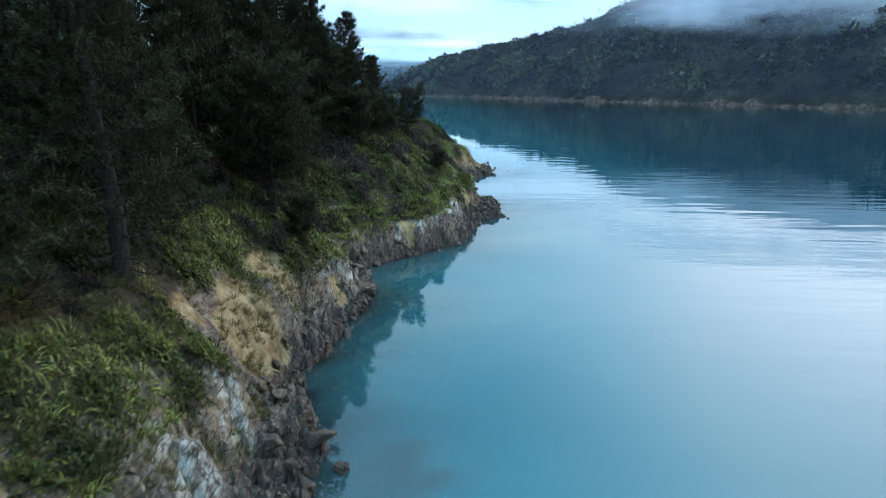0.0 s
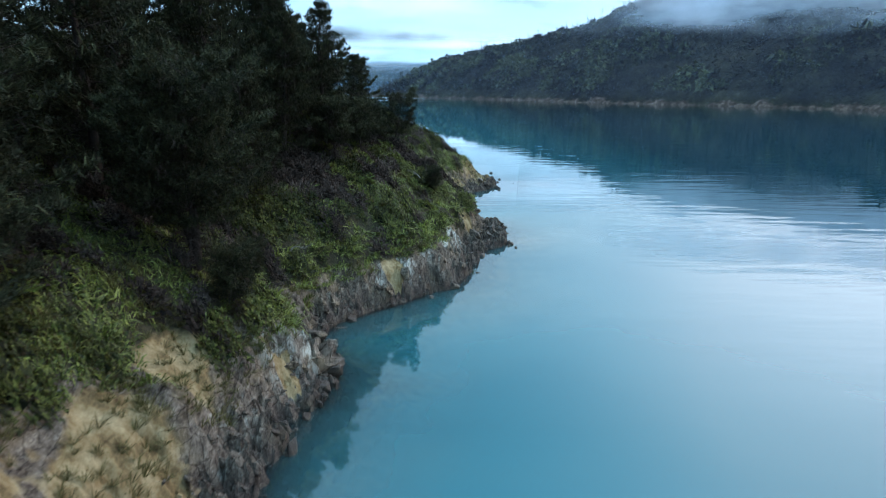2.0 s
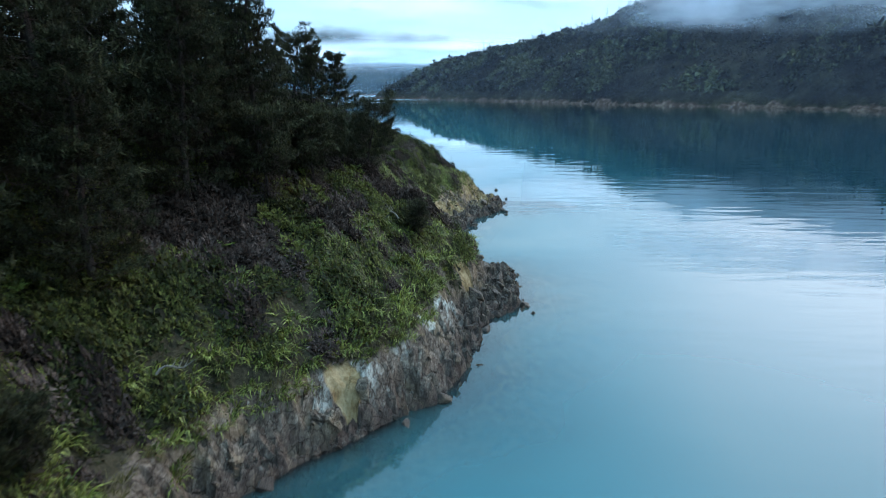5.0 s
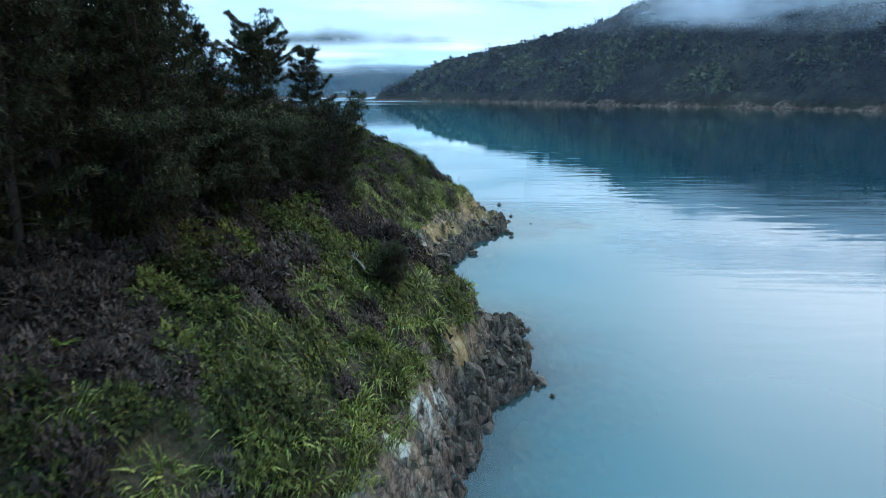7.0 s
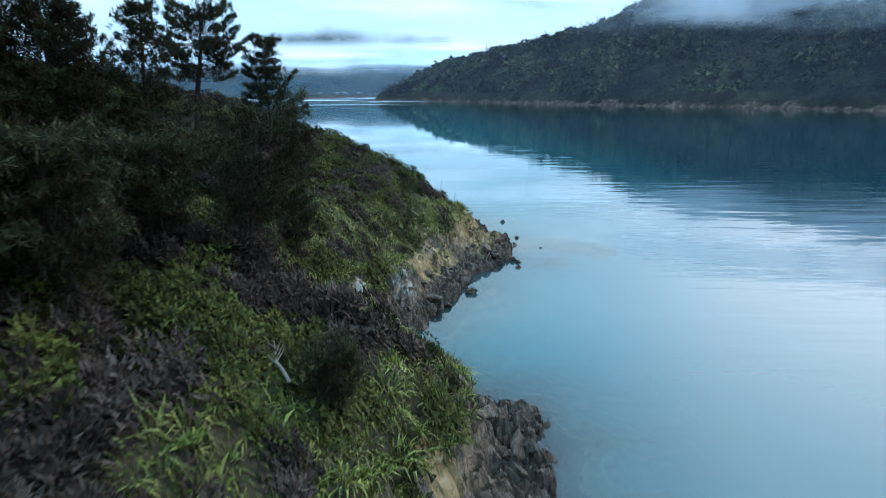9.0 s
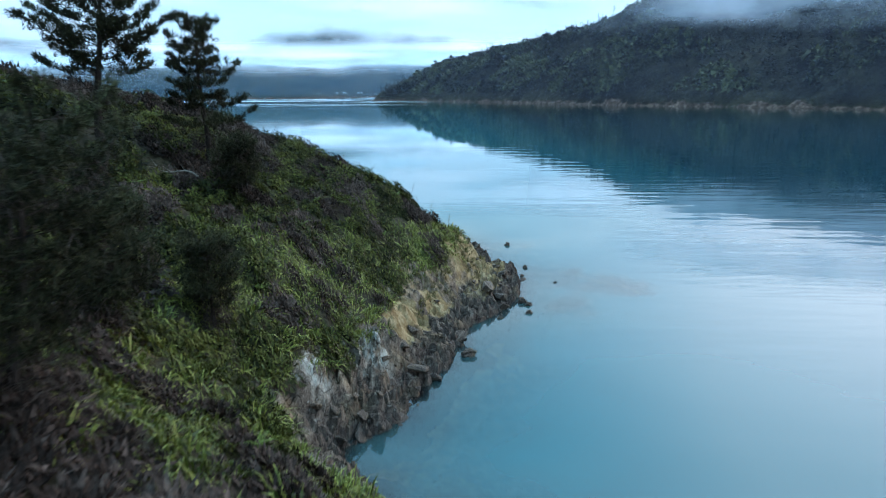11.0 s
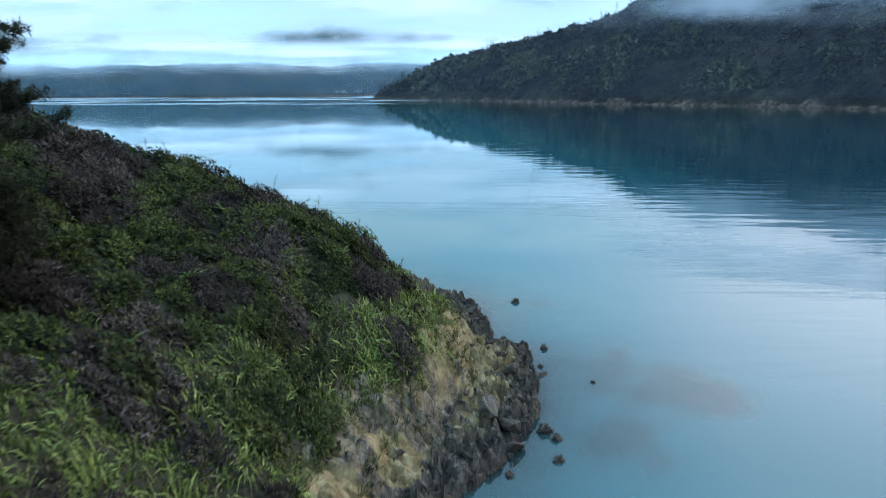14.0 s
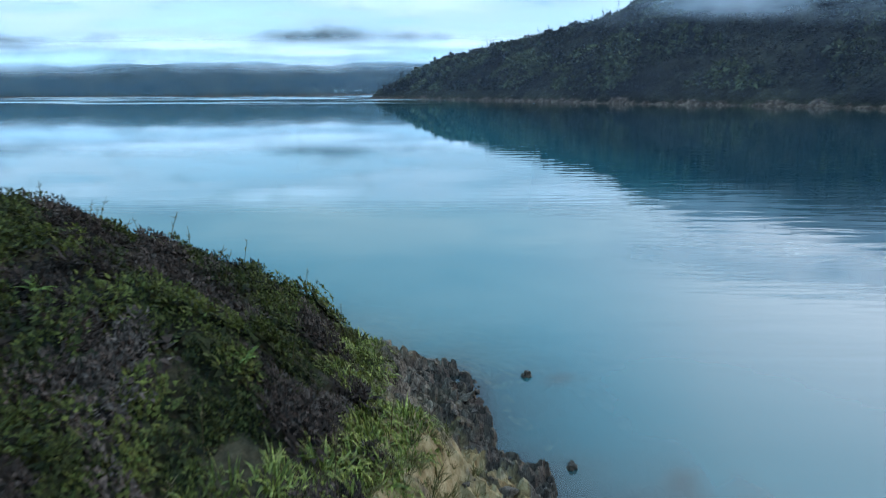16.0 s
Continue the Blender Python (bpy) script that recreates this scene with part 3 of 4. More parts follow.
def bank(name, x0, x1, y0, z0, z1, veil, soft, mat, label, turn=0.0, lean=0.0, gaps=()):
    """A soft bank of cloud or painted haze: an upright, slightly wavy veil from z0 to z1. gaps: x, z, half width and
    half height of thin places.
    """
    u, v = np.meshgrid(np.linspace(0, 1, 220 if gaps else 60), np.linspace(0, 1, 40 if gaps else 24))
    x = x0 + u * (x1 - x0)
    z = z0 + v * (z1 - z0)
    y = y0 + turn * (x - x0) + lean * v * (z1 - z0) + (fbm(u * 9, v * 3, 3, 61) - 0.5) * (x1 - x0) * 0.02
    edge = np.clip(v / soft[0], 0, 1) * np.clip((1 - v) / soft[1], 0, 1) * np.clip(u / 0.25, 0, 1) * np.clip((1 - u) / 0.1, 0, 1)
    thick = np.interp(v, veil[0], veil[1])
    for gx, gz, a, b, much in gaps:
        thick = thick - much * np.exp(-((x - gx) / a) ** 2 - ((z - gz) / b) ** 2)
    me = mesh_from(name, np.stack([x, y, z], -1).reshape(-1, 3), sheet(u.shape[1], u.shape[0]), mat, {"veil": thick, "edge": edge * edge * (3 - 2 * edge)}, True)
    return tagged(new(name, me), label, "mist", kind="structure")


bank("backdrop_mist", -5600, 1300, 3000, 105, 560, ([0, 1], [1.0, 1.0]), (0.07, 0.25), MIST_FAR, "pale bank of low cloud before the mountain",
     gaps=((-455, 214, 150, 66, 1.25), (-690, 236, 130, 36, 0.8), (-215, 226, 90, 40, 0.95), (-50, 228, 70, 28, 0.75), (-2150, 205, 420, 60, 1.0), (-1500, 188, 220, 34, 0.65)))
bank("backdrop_cloud_base", -4600, 700, 2000, 46, 175, ([0, 0.5, 1], [0.0, 0.9, 1.0]), (0.5, 0.4), MIST_BASE, "soft lower edge of cloud on the far ridge")
bank("backdrop_haze", -4800, 700, 1850, -1, 200, ([0, 1], [1, 1]), (0.02, 0.5), HAZE, "blue-tinted sheet painting thin haze over the bay")
bank("hill_cloud", 70, 640, 600, 48, 130, ([0, 0.2, 0.5, 1], [0.2, 0.55, 0.95, 0.9]), (0.2, 0.65), MIST_NEAR, "torn low cloud drifting along the hilltop", turn=-0.55, lean=0.55)
bank("hill_cloud_behind", 110, 660, 660, 104, 170, ([0, 0.3, 0.6, 1], [0.3, 0.8, 1.0, 1.0]), (0.35, 0.6), MIST_NEAR, "low cloud wrapped round the hilltop", turn=-0.5, lean=0.55)
bank("hill_haze", -220, 640, 1000, -1, 240, ([0, 1], [1, 1]), (0.02, 0.1), HILL_HAZE, "blue-tinted sheet painting faint haze before the wooded hill", turn=-1.3)


# ---- a few pale houses on the far shore ----
HOUSE_WALL, n = material("pale_house_paint")
n.finish(n.add("BsdfPrincipled", {"Base Color": n.ramp(n.noise(n.place(), 0.6, 3.0), [(0.3, (0.16, 0.16, 0.16)), (0.7, (0.24, 0.24, 0.24))]), "Roughness": 0.7}).outputs[0])
HOUSE_ROOF, n = material("grey_house_roof")
n.finish(n.add("BsdfPrincipled", {"Base Color": n.ramp(n.noise(n.place(), 0.8, 3.0), [(0.3, (0.16, 0.16, 0.17)), (0.7, (0.26, 0.26, 0.27))]), "Roughness": 0.6}).outputs[0])


def house(x, wide, deep, high, turn):
    """A small gabled house above the far shore."""
    shore = 2050 + 160 * math.sin(x / 520.0) + 120 * float(fbm(np.array([x / 300]), np.array([0.0]), 3, 41)[0])
    root = tagged(new("house"), "small pale house with a grey gabled roof on the far shore", "house", group="houses on the far shore")
    a, b, c = wide / 2, deep / 2, high
    body = np.array([(-a, -b, -8), (a, -b, -8), (a, b, -8), (-a, b, -8), (-a, -b, c), (a, -b, c), (a, b, c), (-a, b, c)], float)
    faces = np.array([(0, 1, 5, 4), (1, 2, 6, 5), (2, 3, 7, 6), (3, 0, 4, 7), (4, 5, 6, 7)])
    part("wall", mesh_from("wall", body, faces, HOUSE_WALL), root, "white painted walls")
    e = 0.6
    top = np.array([(-a - e, -b - e, c - 0.2), (a + e, -b - e, c - 0.2), (a + e, b + e, c - 0.2), (-a - e, b + e, c - 0.2), (-a - e, 0, c + deep * 0.3), (a + e, 0, c + deep * 0.3)])
    slopes = np.array([(0, 1, 5), (0, 5, 4), (2, 3, 4), (2, 4, 5), (0, 4, 3), (1, 2, 5), (0, 3, 2), (0, 2, 1)])
    part("roof", mesh_from("roof", top, slopes, HOUSE_ROOF), root, "grey roof")
    root.matrix_world = pose(x, shore + 30, 12, 0, 0, turn)


for x, wide, deep, high, turn in ((-352, 7, 5, 1.5, 10), (-331, 5, 5, 2.5, -15), (-290, 8, 5, 1.0, 5), (-278, 5, 5, 2.0, 20), (-402, 6, 5, 0.5, -8)):
    house(x, wide, deep, high, turn)


# ---- plants ----
def unit(v):
    return v / np.maximum(np.linalg.norm(v, axis=-1, keepdims=True), 1e-9)


def blades(root, way, length, width, droop, segs=3):
    """Strap leaves: each from its root along its way, bending down by droop; segs - 1 quads' worth of triangles and a tip."""
    k = len(root)
    way = unit(way)
    side = unit(np.cross(way, np.array([0, 0, 1.0]) + rng.normal(0, 0.25, (k, 3))))
    verts, faces = [], []
    rings = []
    for s in range(segs + 1):
        f = s / segs
        mid = root + way * (length * f)[:, None] + np.array([0, 0, -1.0]) * (droop * length * f * f)[:, None]
        if s == segs:
            rings.append([mid])
        else:
            w = width * (0.55 + 0.9 * f - 1.05 * f * f) if segs > 1 else width
            rings.append([mid - side * (w / 2)[:, None], mid + side * (w / 2)[:, None]])
    flat = [r for ring in rings for r in ring]
    per = len(flat)
    verts = np.stack(flat, 1).reshape(-1, 3)
    base = np.arange(k)[:, None] * per
    tri = []
    for s in range(segs - 1):
        a = 2 * s
        tri += [(a, a + 1, a + 3), (a, a + 3, a + 2)]
    a = 2 * (segs - 1)
    tri.append((a, a + 1, a + 2))
    faces = (base[:, None, :] + np.array(tri)[None]).reshape(-1, 3)
    return verts, faces, per


def join(pieces):
    """Several (verts, faces, tone) into one."""
    vs, fs, ts, k = [], [], [], 0
    for v, f, t in pieces:
        vs.append(v)
        fs.append(f + k)
        ts.append(np.broadcast_to(t, (len(v),)))
        k += len(v)
    return np.concatenate(vs), np.concatenate(fs), np.concatenate(ts)


def steepness(at):
    """The slope of the ground at these places, along x and y."""
    x, y, e = at[:, 0], at[:, 1], 0.45
    grade = np.stack([ground(x + e, y, False)[0] - ground(x - e, y, False)[0], ground(x, y + e, False)[0] - ground(x, y - e, False)[0]], -1) / (2 * e)
    return np.clip(grade, -1.1, 1.1)


def strew(shapes, at, size, turn, tone, lie=False):
    """Copies of the shapes, joined: at (k, 3), size, turn and tone (k,). lie: they follow the slope of the headland."""
    out = []
    grade = steepness(at) if lie else np.zeros((len(at), 2))
    pick = rng.integers(0, len(shapes), len(at))
    for j, (v, f, t) in enumerate(shapes):
        w = np.nonzero(pick == j)[0]
        if not len(w):
            continue
        c, s = np.cos(turn[w])[:, None], np.sin(turn[w])[:, None]
        x, y, z = v[:, 0][None], v[:, 1][None], v[:, 2][None]
        p = np.stack([c * x - s * y, s * x + c * y, np.repeat(z, len(w), 0)], -1) * size[w][:, None, None] + at[w][:, None, :]
        p[..., 2] += ((p[..., :2] - at[w][:, None, :2]) * grade[w][:, None, :]).sum(-1)
        faces = (f[None] + (np.arange(len(w)) * len(v))[:, None, None]).reshape(-1, 3)
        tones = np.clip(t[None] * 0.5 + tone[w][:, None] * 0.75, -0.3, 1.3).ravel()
        out.append((p.reshape(-1, 3), faces, tones))
    return join(out)


def flax_shape(leaves=64):
    az = rng.uniform(0, 2 * math.pi, leaves)
    lean = rng.uniform(0.05, 0.95, leaves)
    way = np.stack([np.cos(az) * np.sin(lean), np.sin(az) * np.sin(lean), np.cos(lean)], -1)
    root = np.stack([np.cos(az), np.sin(az), 0 * az], -1) * rng.uniform(0.02, 0.5, leaves)[:, None]
    v, f, per = blades(root, way, rng.uniform(0.6, 1.25, leaves), rng.uniform(0.06, 0.10, leaves), rng.uniform(0.4, 1.0, leaves), 2)
    return v, f, np.repeat(rng.uniform(0, 1, leaves) ** 1.5, per)


def core_shape(mid, rad, flat):
    """The closed mass of a shrub: a dome swollen by its lobes."""
    rings, sides = 4, 8
    a, b = np.meshgrid(np.arange(sides) * 2 * math.pi / sides, np.linspace(0.02, math.pi * 0.55, rings))
    way = np.stack([np.cos(a) * np.sin(b), np.sin(a) * np.sin(b), np.cos(b)], -1).reshape(-1, 3)
    reach = np.full(len(way), 0.25)
    for m, r in zip(mid, rad):
        along = way @ m
        off = np.maximum(r * r - (m @ m - along ** 2), 0)
        reach = np.maximum(reach, np.where(off > 0, along + np.sqrt(off), 0.25))
    v = way * (reach * rng.uniform(0.42, 0.52, len(way)))[:, None]
    v[:, 2] = v[:, 2] * flat + 0.02
    i = np.arange(rings * sides).reshape(rings, sides)
    k = np.roll(i, -1, 1)
    f = np.concatenate([np.stack([i[:-1], k[1:], k[:-1]], -1).reshape(-1, 3), np.stack([i[:-1], i[1:], k[1:]], -1).reshape(-1, 3)])
    return v, f


def shrub_shape(leaves=290, long=(0.11, 0.22), wide=(0.07, 0.125), flat=0.95, up=0.55, core_shade=-2.5):
    lobes = rng.integers(6, 10)
    mid = rng.normal(0, 0.28, (lobes, 3)) * np.array([1, 1, 0.5]) + np.array([0, 0, 0.35])
    rad = rng.uniform(0.2, 0.4, lobes)
    # the core is toned darkest: the shrub's inner shade, put into its colour
    cv, cf = core_shape(mid, rad, flat)
    pick = rng.integers(0, lobes, leaves)
    way = unit(rng.normal(0, 1, (leaves, 3)) + np.array([0, 0, 0.6]))
    root = mid[pick] + way * (rad[pick] * rng.uniform(0.6, 1.03, leaves))[:, None]
    root[:, 2] = np.maximum(root[:, 2] * flat, 0.0)
    v, f, per = blades(root, unit(way + rng.normal(0, 0.5, (leaves, 3)) + np.array([0, 0, up])), rng.uniform(*long, leaves), rng.uniform(*wide, leaves), rng.uniform(0, 0.3, leaves), 1)
    shade = np.clip(rng.normal(0.5, 0.22, leaves), 0, 1)
    # low, broad sprays round the foot close the gaps to the neighbours, toned dark as painted shade
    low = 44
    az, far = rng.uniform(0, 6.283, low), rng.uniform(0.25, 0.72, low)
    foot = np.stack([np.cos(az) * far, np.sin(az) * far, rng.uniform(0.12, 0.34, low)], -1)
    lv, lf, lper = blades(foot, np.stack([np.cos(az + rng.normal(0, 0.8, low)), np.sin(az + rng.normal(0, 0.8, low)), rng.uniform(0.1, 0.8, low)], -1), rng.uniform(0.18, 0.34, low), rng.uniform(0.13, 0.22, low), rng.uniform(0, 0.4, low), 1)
    return join([(cv, cf, core_shade), (v, f, np.repeat(shade, per)), (lv, lf, np.repeat(rng.uniform(-0.9, 0.1, low), lper))])


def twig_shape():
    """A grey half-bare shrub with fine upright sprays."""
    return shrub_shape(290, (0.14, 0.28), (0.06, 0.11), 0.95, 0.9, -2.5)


def fern_shape(fronds=11):
    out = []
    for k in range(fronds):
        az, lean = rng.uniform(0, 2 * math.pi), rng.uniform(0.5, 1.1)
        t = np.linspace(0.15, 1, 13)
        length = rng.uniform(0.6, 0.95)
        rib = np.stack([np.cos(az) * np.sin(lean) * t * length, np.sin(az) * np.sin(lean) * t * length, np.cos(lean) * t * length - 0.35 * t * t * length], -1)
        side = np.array([-math.sin(az), math.cos(az), 0.05])
        for s in (-1, 1):
            v, f, per = blades(rib, s * side[None] + 0.35 * np.array([math.cos(az), math.sin(az), 0])[None] + 0 * rib, 0.2 * (1.05 - t), np.full(13, 0.06), np.full(13, 0.2), 1)
            out.append((v, f, 0.3 + 0.4 * np.repeat(t, per)))
    return join(out)


def tuft_shape(n_blades=20):
    az, lean = rng.uniform(0, 2 * math.pi, n_blades), rng.uniform(0.1, 1.0, n_blades)
    way = np.stack([np.cos(az) * np.sin(lean), np.sin(az) * np.sin(lean), np.cos(lean)], -1)
    v, f, per = blades(way * np.array([0.06, 0.06, 0]), way, rng.uniform(0.25, 0.55, n_blades), rng.uniform(0.015, 0.03, n_blades), rng.uniform(0.1, 0.6, n_blades), 2)
    return v, f, np.repeat(rng.uniform(0, 1, n_blades), per)


def scatter(count, x0, x1, y0, y1, low, high):
    """Places between low and high metres inland."""
    x, y = rng.uniform(x0, x1, count), rng.uniform(y0, y1, count)
    d, s = inland(x, y)
    keep = (d > low) & (d < high)
    x, y, d, s = x[keep], y[keep], d[keep], s[keep]
    z = ground(x, y)[0]
    return np.stack([x, y, z], -1), d, s


def stuff(name, pieces, mat, label, category):
    v, f, t = pieces
    return tagged(new(name, mesh_from(name, v, f, mat, {"tone": t})), label, category, kind="stuff")


def thin(at, gap):
    """Leaves out what stands closer than gap to one already taken."""
    taken, cells = [], {}
    for k, p in enumerate(at):
        c = (int(p[0] // gap), int(p[1] // gap))
        if all((p[0] - at[j][0]) ** 2 + (p[1] - at[j][1]) ** 2 > gap * gap for a in (-1, 0, 1) for b in (-1, 0, 1) for j in cells.get((c[0] + a, c[1] + b), ())):
            cells.setdefault(c, []).append(k)
            taken.append(k)
    return np.array(taken, int)


# where flax grows, from its share along the shore and its band inland
at, d, s = scatter(22000, -22, 8, 12, 112, 1.2, 16)
edge = bank_edge(s)
reach = np.interp(s, [12, 30, 38, 44, 49, 53, 60, 66, 70, 78, 83, 86, 92, 97, 110], [8.5, 7.5, 5.2, 4.8, 4.6, 4.0, 3.6, 5.5, 6.5, 6.5, 4.2, 2.2, 1.5, 1.2, 1.0])
patchy = fbm(at[:, 0] * 0.28, at[:, 1] * 0.28, 3, 71)
lots = (spots(at[:, 0], at[:, 1], CLAY_FACES) < 0.5) & (d > edge * np.interp(s, [12, 30, 40, 46, 57, 64, 80, 85], [1.0, 0.95, 0.86, 1.0, 1.0, 0.86, 0.9, 0.97]) + grassy(s) * (1.0 - 0.9 * (patchy > 0.45))) & (d < edge + reach) & ((s > 90) & (d < edge + 1.4) | (patchy + 0.14 * (d < edge + reach * 0.55) > np.interp(s, [36, 42, 80, 84], [0.47, 0.41, 0.41, 0.47])))
at, d, s = at[lots], d[lots], s[lots]
keep = thin(at, 0.31)
flax_at, flax_d = at[keep], d[keep]
flax_shapes = [flax_shape() for k in range(8)]
flax_meshes = [mesh_from("flax_bush", v, f, FLAX, {"tone": np.clip(t * 0.5 + 0.15 + 0.08 * j, 0, 1)}) for j, (v, f, t) in enumerate(flax_shapes)]
order = np.argsort(flax_d)
near, rest = order[:280], order[280:]
for k in near:
    ob = new("flax_bush", flax_meshes[rng.integers(0, 8)])
    p = flax_at[k]
    ob.matrix_world = pose(p[0], p[1], p[2] - 0.08, rng.uniform(-10, 10), rng.uniform(0, 16), rng.uniform(0, 360)) @ Matrix.Scale(rng.uniform(0.55, 0.9), 4)
    tagged(ob, "green flax bush with long strap leaves on the bank", "plant", group="flax bushes on the bank")
# a bright rim of flax hangs over the bank of the point
at, d, s = scatter(9000, -4, 8, 84, 109, 1.2, 7)
rim = at[(s > 87) & (s < 106) & (d > bank_edge(s) * 0.96) & (d < bank_edge(s) + 1.3)]
rim = rim[thin(rim, 0.36)]
most = np.vstack([flax_at[rest], rim])
big = np.concatenate([rng.uniform(0.55, 0.9, len(rest)), rng.uniform(0.65, 0.95, len(rim))])
hue = np.concatenate([rng.uniform(0.1, 0.75, len(rest)) * np.interp(flax_at[rest][:, 1], [40, 45, 55, 60], [1, 0.6, 0.6, 1]), rng.uniform(0.5, 0.9, len(rim))])
stuff("flax", strew([flax_shape(56) for k in range(8)], most - np.array([0, 0, 0.08]), big, rng.uniform(0, 6.3, len(most)), hue, True),
      FLAX, "thick green flax with long strap leaves on the slope", "plants")
dry = rng.random(len(flax_at)) < 0.3
stuff("dry_flax", strew([flax_shape(16) for k in range(4)], flax_at[dry] - np.array([0, 0, 0.1]), rng.uniform(0.45, 0.75, dry.sum()), rng.uniform(0, 6.3, dry.sum()), rng.uniform(0, 0.8, dry.sum())),
      FLAX_DRY, "dead brown flax leaves hanging among the green", "plants")

# scrub covers the rest of the slope, green and grey in patches
at, d, s = scatter(58000, -46, 8, -26, 116, 2.0, 30)
keep = (at[:, 1] > 8) | (rng.random(len(d)) < 0.25)
at, d, s = at[keep], d[keep], s[keep]
edge = bank_edge(s)
flax_cells = {(int(p[0] // 0.5) + a, int(p[1] // 0.5) + b) for p in np.vstack([flax_at, rim]) for a in (0, 1) for b in (0, 1)}
inflax = np.array([(int(p[0] // 0.5), int(p[1] // 0.5)) in flax_cells for p in at])
ok = (spots(at[:, 0], at[:, 1], CLAY_FACES) < 0.4) & (d > edge * np.interp(s, [28, 34, 80, 84], [1.05, 0.9, 0.95, 1.05]) + grassy(s) * (fbm(at[:, 0] * 0.5, at[:, 1] * 0.5, 3, 83) < 0.46)) & (~inflax | (rng.random(len(d)) < 0.1)) & (d < 24)
ok &= ~((s < 25) & (d < edge + 3.8) & (rng.random(len(d)) < 0.85))
at, d, s = at[ok], d[ok], s[ok]
keep = thin(at, 0.52)
at, d, s = at[keep], d[keep], s[keep]
edge_in = bank_edge(s)
far_in = (d > 12) & (s < 80)
sparse = ~far_in | (rng.random(len(d)) < 0.22)
at, d, s, far_in, edge_in = at[sparse], d[sparse], s[sparse], far_in[sparse], edge_in[sparse]
which = np.where(s > 86, fbm(at[:, 0] * 0.62, at[:, 1] * 0.62, 3, 78), fbm(at[:, 0] * 0.32, at[:, 1] * 0.32, 3, 77)) + rng.normal(0, 0.03, len(d))
grey = which > np.where(s > 86, 0.47, 0.525) + 0.3 * (d < edge_in + grassy(s)) + 0.05 * (d < edge_in + 4.0)
size = rng.uniform(0.65, 1.2, len(d)) * np.where(far_in, 1.5, np.where(s > 84, 0.92, 1.0))
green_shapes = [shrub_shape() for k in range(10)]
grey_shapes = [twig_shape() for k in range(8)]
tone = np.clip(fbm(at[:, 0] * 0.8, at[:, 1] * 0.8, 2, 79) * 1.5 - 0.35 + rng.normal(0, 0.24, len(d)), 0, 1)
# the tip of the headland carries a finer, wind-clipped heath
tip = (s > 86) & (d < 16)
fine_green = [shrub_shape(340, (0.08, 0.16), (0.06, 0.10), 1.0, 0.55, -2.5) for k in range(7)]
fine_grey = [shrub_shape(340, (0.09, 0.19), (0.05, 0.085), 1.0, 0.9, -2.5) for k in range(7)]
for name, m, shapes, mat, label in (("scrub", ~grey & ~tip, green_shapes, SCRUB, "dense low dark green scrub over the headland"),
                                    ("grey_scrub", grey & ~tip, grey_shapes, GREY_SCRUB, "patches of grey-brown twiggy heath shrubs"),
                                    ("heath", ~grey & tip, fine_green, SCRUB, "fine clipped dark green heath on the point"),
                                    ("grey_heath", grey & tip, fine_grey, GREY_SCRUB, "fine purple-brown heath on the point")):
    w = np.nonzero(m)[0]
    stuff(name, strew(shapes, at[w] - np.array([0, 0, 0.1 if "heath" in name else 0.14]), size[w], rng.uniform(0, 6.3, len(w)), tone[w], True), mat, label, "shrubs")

# dry grass on the clay and along the bank's edge
at, d, s = scatter(30000, -14, 8, 12, 110, 1.0, 9)
edge = bank_edge(s)
ok = (((s < 34) & (d < edge + 4.0 + grassy(s)) | (s > 84) & (s < 99) & (d < edge + 0.3)) & (d > edge * 0.62) & (fbm(at[:, 0] * 0.6, at[:, 1] * 0.6, 3, 81) > 0.44)) | ((d > edge * 0.95) & (d < edge + 0.5) & (rng.random(len(d)) < 0.5))
at = at[ok][:2600]
stuff("dry_grass", strew([tuft_shape() for k in range(6)], at, rng.uniform(0.7, 1.4, len(at)), rng.uniform(0, 6.3, len(at)), rng.uniform(0, 1, len(at))), GRASS, "tufts of dry tan grass on the clay bank", "grass")

# flax flower stalks along the crest
def stalk_mesh():
    t = np.linspace(0, 1, 6)
    high = rng.uniform(1.0, 1.6)
    spine = np.stack([0.25 * t ** 2 * high * rng.uniform(0.3, 1), 0.1 * t * rng.uniform(-1, 1), t * high], -1)
    v, f = tube(spine, 0.014 * (1.1 - t * 0.6), 4)
    k = 9
    w = rng.uniform(0.62, 1.0, k)
    root = np.stack([np.interp(w, t, spine[:, j]) for j in range(3)], -1)
    az = rng.uniform(0, 6.28, k)
    bv, bf, per = blades(root, np.stack([np.cos(az), np.sin(az), np.full(k, 0.8)], -1), rng.uniform(0.12, 0.26, k), np.full(k, 0.035), np.full(k, 0.1), 2)
    v, f, t = join([(v, f, 0.3), (bv, bf, 0.5)])
    return mesh_from("flower_stalk", v, f, FLAX_DRY, {"tone": t})


def tube(path, radius, sides=5):
    """A tapered tube along a path."""
    path, radius = np.asarray(path), np.asarray(radius)
    along = unit(np.gradient(path, axis=0))
    side = unit(np.cross(along, np.array([0.31, 0.93, 0.21])))
    up = np.cross(along, side)
    a = np.arange(sides) * 2 * math.pi / sides
    v = path[:, None] + radius[:, None, None] * (np.cos(a)[None, :, None] * side[:, None] + np.sin(a)[None, :, None] * up[:, None])
    i = np.arange(len(path) * sides).reshape(len(path), sides)
    j = np.roll(i, -1, 1)
    f = np.concatenate([np.stack([i[:-1], j[:-1], j[1:]], -1).reshape(-1, 3), np.stack([i[:-1], j[1:], i[1:]], -1).reshape(-1, 3)])
    return v.reshape(-1, 3), f


